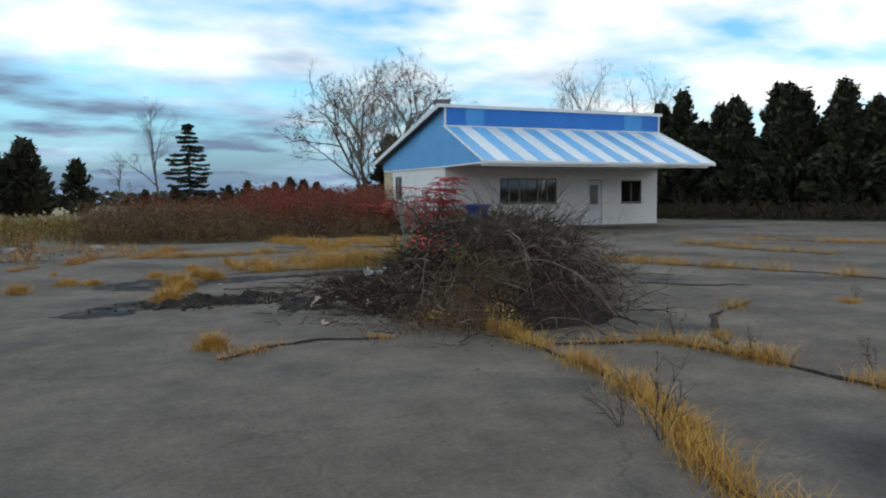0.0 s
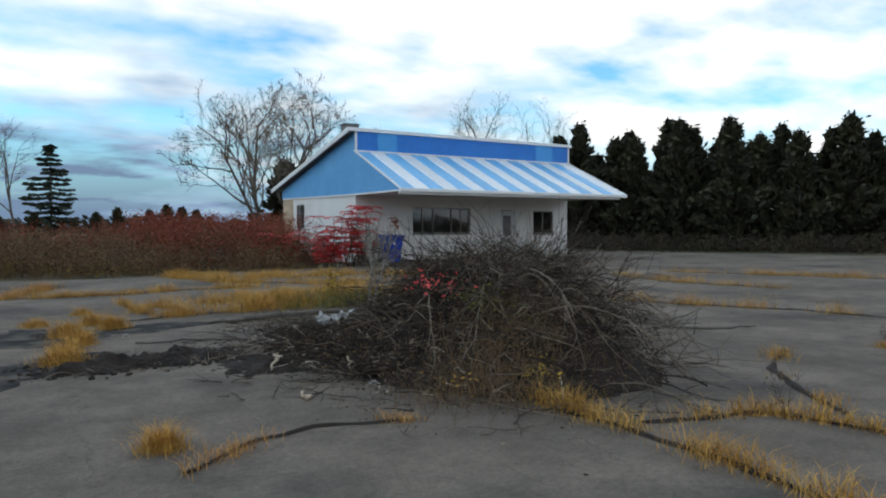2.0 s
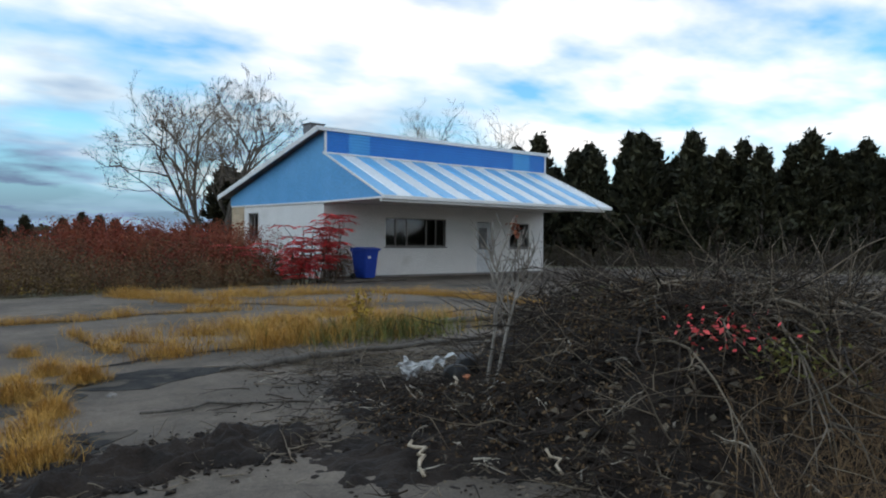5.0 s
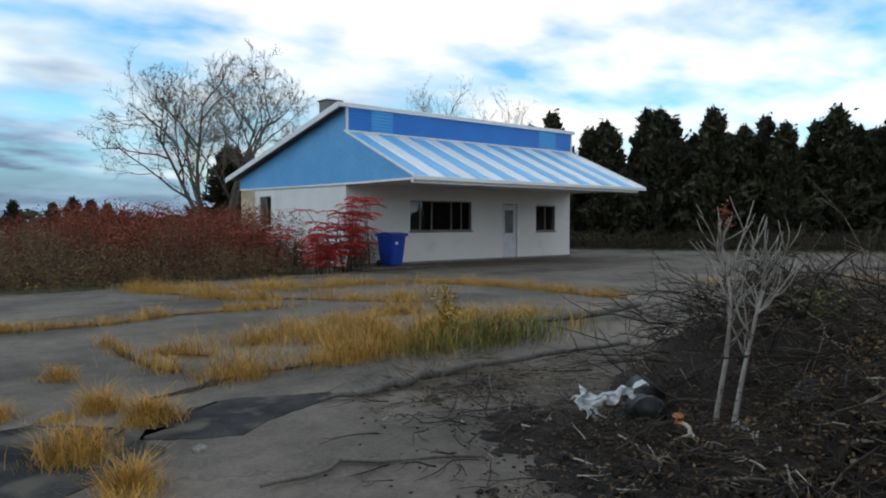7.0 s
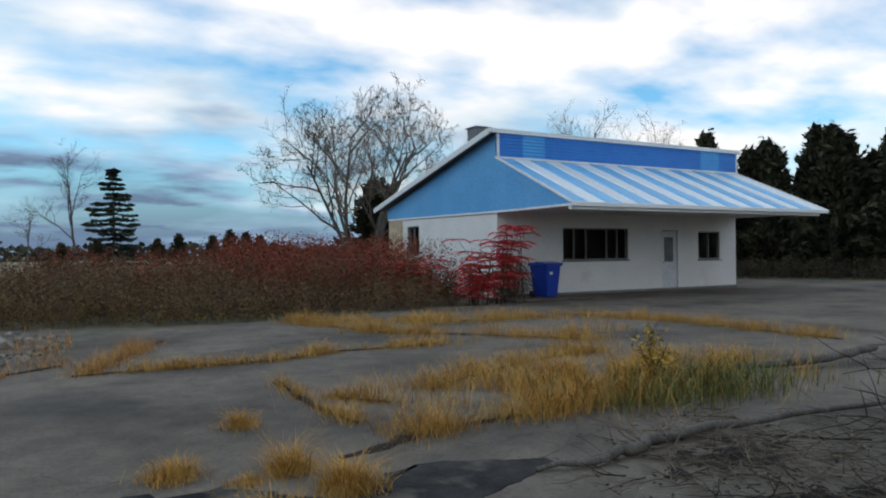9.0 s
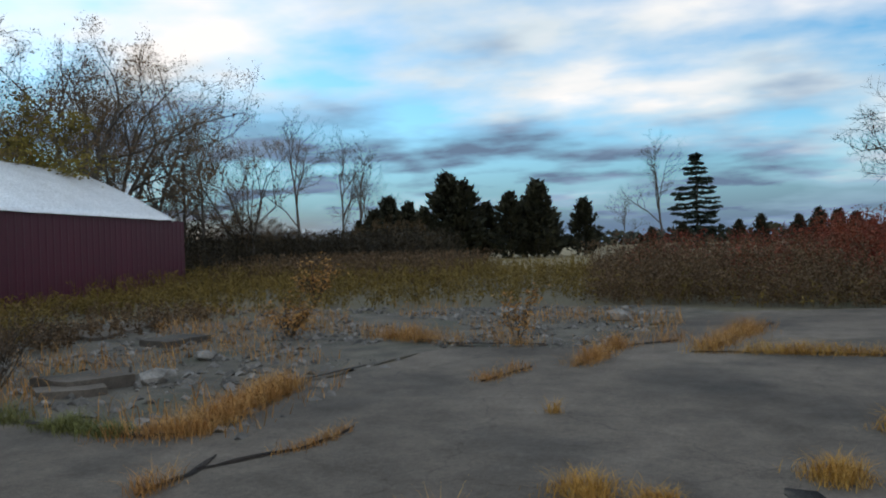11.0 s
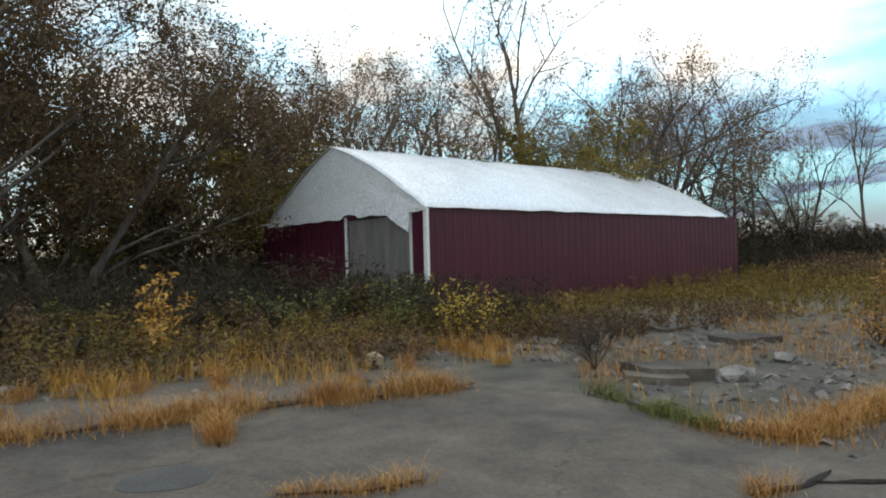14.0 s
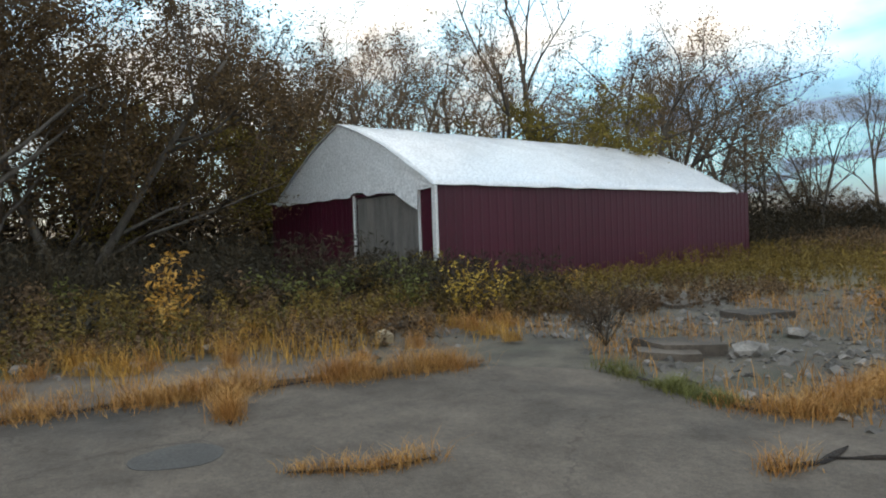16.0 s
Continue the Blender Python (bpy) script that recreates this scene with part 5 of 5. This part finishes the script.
def sticks(n, centre, sd, lo, hi, rad, material, name, up=0.25, jitter=0.16, label="", fork=2):
    t = Tubes()
    for _ in range(n):
        x, y = rng.normal(centre[0], sd[0]), rng.normal(centre[1], sd[1])
        z = pile_height(x, y) * rng.uniform(0.55, 1.0) + 0.02
        a = rng.uniform(0, 6.28)
        d = np.array((math.cos(a), math.sin(a), rng.normal(up, 0.3)))
        L = rng.uniform(lo, hi)
        if z < 0.15:
            d[2] = abs(d[2]) * 0.15
        pts, d2 = wander((x, y, z), d / np.linalg.norm(d), L, 5, jitter, rng, -0.03)
        pts = [np.array((p[0], p[1], max(p[2], 0.015))) for p in pts]
        r0 = rad * rng.uniform(0.5, 1.6)
        t.add(pts, [r0 * (1 - 0.15 * k) for k in range(6)], 4 if rad > 0.007 else 3)
        for k in range(fork):
            i = rng.integers(1, 5)
            q, _d = wander(pts[i], d2 + rng.normal(0, 0.6, 3), L * 0.45, 3, jitter, rng)
            q = [np.array((p[0], p[1], max(p[2], 0.012))) for p in q]
            t.add(q, [r0 * 0.5, r0 * 0.4, r0 * 0.3, r0 * 0.2], 3)
    return tagged(t.make(name, material, pile, label), kind="stuff")


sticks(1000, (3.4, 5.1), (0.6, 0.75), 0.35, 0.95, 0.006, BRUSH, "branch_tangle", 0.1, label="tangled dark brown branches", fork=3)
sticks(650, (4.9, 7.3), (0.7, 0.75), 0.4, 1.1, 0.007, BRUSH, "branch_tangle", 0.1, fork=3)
sticks(480, (3.4, 4.9), (0.6, 0.7), 0.35, 1.0, 0.006, BRUSH_TAN, "tan_tangle", 0.15, 0.2, "weathered tan branches")
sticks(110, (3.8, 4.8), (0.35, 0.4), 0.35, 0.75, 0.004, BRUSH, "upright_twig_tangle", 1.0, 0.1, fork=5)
sticks(170, (4.8, 7.2), (0.7, 0.7), 0.4, 1.1, 0.007, BRUSH_TAN, "tan_tangle", 0.15, 0.2)
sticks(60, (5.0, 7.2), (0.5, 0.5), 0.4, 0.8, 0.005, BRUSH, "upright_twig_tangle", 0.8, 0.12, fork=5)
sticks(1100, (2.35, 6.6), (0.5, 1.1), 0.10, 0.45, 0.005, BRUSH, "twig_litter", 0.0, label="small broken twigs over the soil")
sticks(320, (3.1, 9.3), (0.6, 0.6), 0.15, 0.6, 0.005, BRUSH_TAN, "twig_litter", 0.0, label="small broken twigs over the soil")
sticks(90, (2.1, 6.4), (0.5, 1.3), 0.06, 0.22, 0.007, TWIG_PALE, "chip_litter", 0.0, label="pale splintered chips")


sticks(260, (0.35, 7.1), (0.55, 0.25), 0.06, 0.3, 0.005, BRUSH_TAN, "twig_litter", 0.0, label="small broken twigs over the soil", fork=1)
sticks(70, (1.5, 5.2), (0.5, 0.5), 0.05, 0.3, 0.006, BRUSH_TAN, "twig_litter", 0.0, label="small broken twigs over the soil", fork=1)


def clods(n, centre, sd, lo, hi, material, label, on_heap=True):
    """Lumps of earth and bark bedded in the soil."""
    v0 = np.array([(0, 0, 1), (0.9, 0, -0.4), (-0.45, 0.8, -0.4), (-0.45, -0.8, -0.4), (0.5, 0.5, 0.5), (-0.6, 0.2, 0.5), (0.3, -0.6, 0.4)])
    f0 = [(0, 4, 5), (0, 5, 3), (0, 3, 6), (0, 6, 4), (1, 4, 6), (4, 1, 2), (4, 2, 5), (5, 2, 3), (6, 3, 1)]
    out = []
    for _ in range(n):
        x, y, k = rng.normal(centre[0], sd[0]), rng.normal(centre[1], sd[1]), lo + (hi - lo) * rng.random() ** 3
        if on_heap and pile_height(x, y) < 0.12:
            k = min(k, 0.016)
        a = rng.uniform(0, 6.3)
        m = np.array([[math.cos(a) * 1.3, -math.sin(a), 0], [math.sin(a) * 1.3, math.cos(a), 0], [0, 0, 0.6]])
        z = max(0.0, pile_height(x, y) * 0.78 - 0.07) if on_heap else 0.01
        out.append(((v0 * rng.uniform(0.6, 1.4, v0.shape)) @ m.T * k + (x, y, z), f0))
    stuff("soil_clod_mass", out, material, label, "soil")


clods(2600, (2.5, 6.4), (0.55, 1.2), 0.012, 0.085, SOIL, "dark crumbling clods of earth on the heap")
clods(900, (0.25, 7.1), (0.6, 0.25), 0.008, 0.045, SOIL, "dark crumbling earth and bark on the concrete", False)
clods(500, (2.2, 5.2), (0.6, 0.8), 0.008, 0.05, BRUSH_TAN, "brown bark pieces at the heap's foot")


def arching_branch(a, length, height, rad, material):
    """One long branch that leaves the heap, arches over and droops outward."""
    x, y = rng.normal(3.5, 0.35), rng.normal(5.0, 0.45)
    z = pile_height(x, y) * rng.uniform(0.7, 1.0)
    d, bend = np.array((math.cos(a), math.sin(a))), rng.normal(0, 0.25)
    t, pts = Tubes(), []
    for k in range(9):
        f = k / 8
        side = np.array((-d[1], d[0])) * bend * f * f * length
        p = np.array((x, y)) + d * length * f + side + rng.normal(0, 0.015, 2)
        pts.append(np.array((p[0], p[1], max(0.02, z + height * f - (height + 0.75 * z) * f ** 2.2))))
    t.add(pts, [rad * (1 - 0.09 * k) for k in range(9)], 5)
    limb = t.make("branch", material, pile)
    for _ in range(6):
        t = Tubes()
        i = rng.integers(2, 8)
        q, _d = wander(pts[i], (pts[i + 1] - pts[i]) / np.linalg.norm(pts[i + 1] - pts[i]) + rng.normal(0, 0.45, 3), length * rng.uniform(0.15, 0.4), 4, 0.14, rng, -0.04)
        t.add([np.array((p[0], p[1], max(p[2], 0.012))) for p in q], [rad * 0.5, rad * 0.42, rad * 0.34, rad * 0.26, rad * 0.16], 3)
        t.make("twig", material, limb)


for k in range(110):
    arching_branch(rng.normal(-0.75, 0.6), rng.uniform(0.5, 1.35), rng.uniform(0.05, 0.55), rng.uniform(0.006, 0.014), (BRUSH_TAN, TWIG_MID, TWIG_MID)[k % 3])
for k in range(24):
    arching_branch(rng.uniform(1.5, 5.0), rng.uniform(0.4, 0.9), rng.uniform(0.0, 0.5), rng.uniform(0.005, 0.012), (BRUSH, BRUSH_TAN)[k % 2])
c = np.stack([rng.normal(2.9, 0.9, 12000), rng.normal(5.8, 1.4, 12000)], 1)
z = np.array([pile_height(a, b) for a, b in c]) * rng.uniform(0.6, 1.02, 12000)
sel = z > 0.06
v, f = leaf_cloud(np.concatenate([c, z[:, None]], 1)[sel], 0.016, rng, 0.45)
tagged(mesh_from("leaf_litter", v, f, BROWNW, pile), "brown dead leaves in the heap", kind="stuff")
c = rng.normal(0, 1, (1800, 2)) * (0.45, 0.3) + (2.5, 4.0)
v, f = blades(c, 0.14, 0.004, 1.5, rng)
v[:, 2] += np.array([pile_height(a, b) * 0.8 for a, b in v[:, :2]])
tagged(mesh_from("stalk_tangle", v, f, BROWNW, pile), "dry grass stalks in the heap", kind="stuff")
for x, y, h, k, m in ((2.29, 4.78, 0.91, 46, SUMAC), (2.45, 4.7, 0.85, 30, SUMAC), (2.75, 3.75, 0.2, 60, YELLOW), (2.1, 4.05, 0.14, 30, GOLD), (2.65, 4.5, 0.75, 170, GREEN), (2.9, 4.3, 0.6, 120, GREEN), (4.2, 7.0, 0.85, 120, GREEN)):
    v, f = leaf_cloud(rng.normal(0, 1, (k, 3)) * (0.10, 0.10, 0.06) + (x, y, h), 0.022, rng, 0.4)
    tagged(mesh_from("leaf_spray", v, f, m, pile), "spray of coloured leaves", kind="stuff")
t = Tubes()
t.add([np.array((3.3, 7.28, 0.3)), np.array((3.33, 7.3, 0.9)), np.array((3.32, 7.3, 1.5))], [0.007, 0.006, 0.004], 4)
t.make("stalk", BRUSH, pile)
v, f = leaf_cloud(rng.normal(0, 1, (60, 3)) * (0.03, 0.03, 0.045) + (3.32, 7.3, 1.48), 0.022, rng, 0.5)
tagged(mesh_from("seed_head", v, f, REDW, pile), "dark red sumac seed head", kind="stuff")

# soil spill to the side of the heap
def low_heap(cx, cy, rx, ry, h, name, label, rot=0.0):
    vs, fs, n = [], [], 80
    for j in range(n + 1):
        for i in range(n + 1):
            u, w = 2 * i / n - 1, 2 * j / n - 1
            x, y = cx + u * rx * math.cos(rot) - w * ry * math.sin(rot), cy + u * rx * math.sin(rot) + w * ry * math.cos(rot)
            k = max(0, 1 - u * u - w * w + 0.5 * noise.noise((x * 1.6, y * 1.6, 5)) + 0.55 * noise.noise((x * 6, y * 6, 8)) + 0.3 * noise.noise((x * 15, y * 15, 2)))
            vs.append((x, y, -0.02 + h * k * (1 + 0.9 * noise.noise((x * 5, y * 5, 5))) + 0.012 * noise.noise((x * 18, y * 18, 1))))
    for j in range(n):
        for i in range(n):
            a = j * (n + 1) + i
            fs.append((a, a + 1, a + n + 2, a + n + 1))
    return tagged(mesh_from(name, vs, fs, SOIL, None, True), label, "soil")


low_heap(0.25, 7.1, 1.15, 0.42, 0.12, "soil_ridge", "low ridge of dark soil and bark on the concrete", 0.1)
low_heap(2.5, 7.9, 0.8, 0.8, 0.06, "soil_patch", "thin spread of dark soil beside the heap")
low_heap(1.6, 6.3, 0.9, 0.8, 0.07, "soil_patch", "thin spread of dark soil beside the heap")
low_heap(3.0, 9.4, 0.9, 0.45, 0.04, "soil_patch", "thin spread of dark soil beside the heap", 0.2)
pebbles(lambda: (rng.normal(1.7, 0.6), rng.normal(6.2, 1.2)), 260, 0.008, 0.035, "bits of bark and stone round the heap")


def heap_z(x, y):
    return max(0.0, pile_height(x, y) * 0.78 - 0.06)


def log(name, pts, radii, material, label, category="branch", sides=8):
    pts = [(x, y, z + heap_z(x, y)) for x, y, z in pts]
    t = Tubes()
    dense, rr = [], []
    for k in range(len(pts) - 1):
        for i in range(4):
            f = i / 4
            p = np.array(pts[k]) * (1 - f) + np.array(pts[k + 1]) * f
            dense.append(p + rng.normal(0, 0.02, 3) * (1, 1, 0.3))
            rr.append((radii[k] * (1 - f) + radii[k + 1] * f) * rng.uniform(0.85, 1.15))
    dense.append(np.array(pts[-1]))
    rr.append(radii[-1])
    t.add(dense, rr, sides)
    return tagged(t.make(name, material), label, category)


log("fallen_branch", [(1.55, 9.75, 0.03), (2.0, 9.65, 0.05), (2.4, 9.75, 0.06), (3.2, 9.85, 0.05), (3.9, 9.75, 0.06), (5.3, 9.5, 0.10)], [0.018, 0.032, 0.05, 0.036, 0.03, 0.025], BARK, "long crooked grey branch lying on the concrete")
log("fallen_branch", [(5.2, 12.0, 0.04), (6.4, 11.4, 0.08), (7.4, 11.2, 0.14), (8.0, 11.2, 0.18)], [0.03, 0.045, 0.05, 0.05], BARK, "dark straight branch lying by the heap")
log("fallen_branch", [(0.3, 8.3, 0.03), (0.9, 8.35, 0.02), (1.6, 7.9, 0.02)], [0.012, 0.014, 0.01], BARK, "dark branch lying in the litter")
log("fallen_branch", [(5.6, 5.0, 0.2), (6.8, 4.9, 0.10), (7.8, 5.1, 0.03)], [0.02, 0.018, 0.01], BARK, "thin branch trailing from the heap")
log("split_log", [(1.05, 4.65, 0.02), (1.1, 4.85, 0.03)], [0.016, 0.012], WOODCUT, "short piece of pale split wood", "wood")
log("split_log", [(1.15, 5.85, 0.05), (1.3, 6.0, 0.12), (1.35, 6.2, 0.12)], [0.012, 0.012, 0.01], WOODCUT, "short piece of pale split wood", "wood")
log("split_log", [(1.75, 5.3, 0.05), (1.8, 5.5, 0.10)], [0.010, 0.010], WOODCUT, "short piece of pale split wood", "wood")
log("split_log", [(2.3, 6.9, 0.05), (2.4, 7.05, 0.16)], [0.014, 0.012], WOODCUT, "short piece of pale split wood", "wood")
log("clay_pipe", [(2.75, 7.30, 0.16), (2.68, 7.16, -0.03)], [0.035, 0.035], ORANGE, "short orange clay pipe sticking from the soil", "pipe", 10)
log("white_tube", [(2.67, 6.87, 0.12), (2.70, 6.78, -0.02)], [0.024, 0.024], FOIL, "grey-white tube in the rubbish", "tube", 10)
log("black_drum", [(3.35, 8.0, 0.10), (3.2, 7.8, 0.11)], [0.12, 0.11], BLACK_P, "black plastic pipe end in the heap", "pipe", 14)
log("black_drum", [(3.0, 7.75, 0.10), (2.88, 7.6, 0.11)], [0.12, 0.12], BLACK_P, "black plastic pipe end in the heap", "pipe", 14)
log("black_drum", [(3.1, 6.7, 0.02), (2.95, 6.52, 0.02)], [0.12, 0.12], BLACK_P, "black plastic pipe end in the heap", "pipe", 14)
rock((2.45, 6.4), 0.09, mat("pale_block", (0.66, 0.63, 0.58), (0.74, 0.71, 0.66), 0.8, 4, 30, 0.3), "pale broken block in the soil", 0.6)
for x, y, s in [(1.75, 4.85, 0.07), (2.0, 4.95, 0.05), (0.35, 9.2, 0.06), (2.2, 7.0, 0.06)]:
    rock((x, y), s, STONE, "small pale stone beside the heap", 0.6)


def plastic_sheet():
    vs, fs, n = [], [], 26
    for j in range(n + 1):
        for i in range(n + 1):
            u, w = i / n, j / n
            x, y = 2.5 + 0.42 * u - 0.03 * w, 7.82 - 0.2 * u + 0.15 * w * (1 - 0.7 * u)
            z = 0.08 + 0.20 * w * (1 - 0.4 * u) + 0.16 * u + 0.07 * noise.noise((u * 5, w * 5, 0)) + 0.03 * noise.noise((u * 13, w * 13, 3))
            vs.append((x + 0.05 * noise.noise((u * 7, w * 7, 9)), y + 0.08 * noise.noise((u * 6, w * 6, 21)) + 0.03 * noise.noise((u * 16, w * 16, 2)), z))
    for j in range(n):
        for i in range(n):
            if abs(j - n * 0.5) > n * (0.5 if i < n * 0.3 else 0.26 - 0.16 * (i / n)) * (0.75 + 0.6 * noise.noise((i * 0.35, 4, 1))):
                continue
            a = j * (n + 1) + i
            fs.append((a, a + 1, a + n + 2, a + n + 1))
    ob = mesh_from("plastic_sheet", vs, fs, FOIL, None, False)
    m = ob.modifiers.new("thickness", "SOLIDIFY")
    m.thickness = 0.006
    tagged(ob, "crumpled white plastic sheet caught in the heap", "plastic sheet")


plastic_sheet()


def dead_sapling(at, height, lean, label):
    root = thing("dead_sapling", label, "sapling", at)
    t = Tubes()
    pts, d = wander((0, 0, -0.1), lean, height * 0.78, 6, 0.06, rng)
    t.add(pts, [0.019 - 0.0018 * k for k in range(7)], 6)
    t.make("trunk", DEADWOOD, root)
    for k in range(11):
        p = pts[(3, 4, 4, 5, 5, 5, 6, 6, 6, 6, 6)[k]]
        a = rng.uniform(0, 6.28)
        cr = Tubes()
        q, d2 = wander(p, d + np.array((math.cos(a), math.sin(a), 0)) * rng.uniform(0.2, 0.7), height * 0.34 * rng.uniform(0.4, 1.15), 5, 0.2, rng, 0.12)
        cr.add(q, [0.009, 0.0085, 0.0075, 0.006, 0.005, 0.003], 4)
        for _k in range(3):
            q2, _d = wander(q[rng.integers(1, 5)], d2 + rng.normal(0, 0.4, 3), height * 0.18, 3, 0.15, rng, 0.08)
            cr.add(q2, [0.005, 0.0045, 0.004, 0.002], 3)
        cr.make("branch", DEADWOOD, root)


dead_sapling((2.75, 7.05, 0.20), 1.3, (0.10, -0.03, 1.0), "bleached dead sapling standing in the heap")
dead_sapling((2.72, 6.93, 0.22), 1.2, (0.22, -0.06, 1.0), "bleached dead sapling standing in the heap")
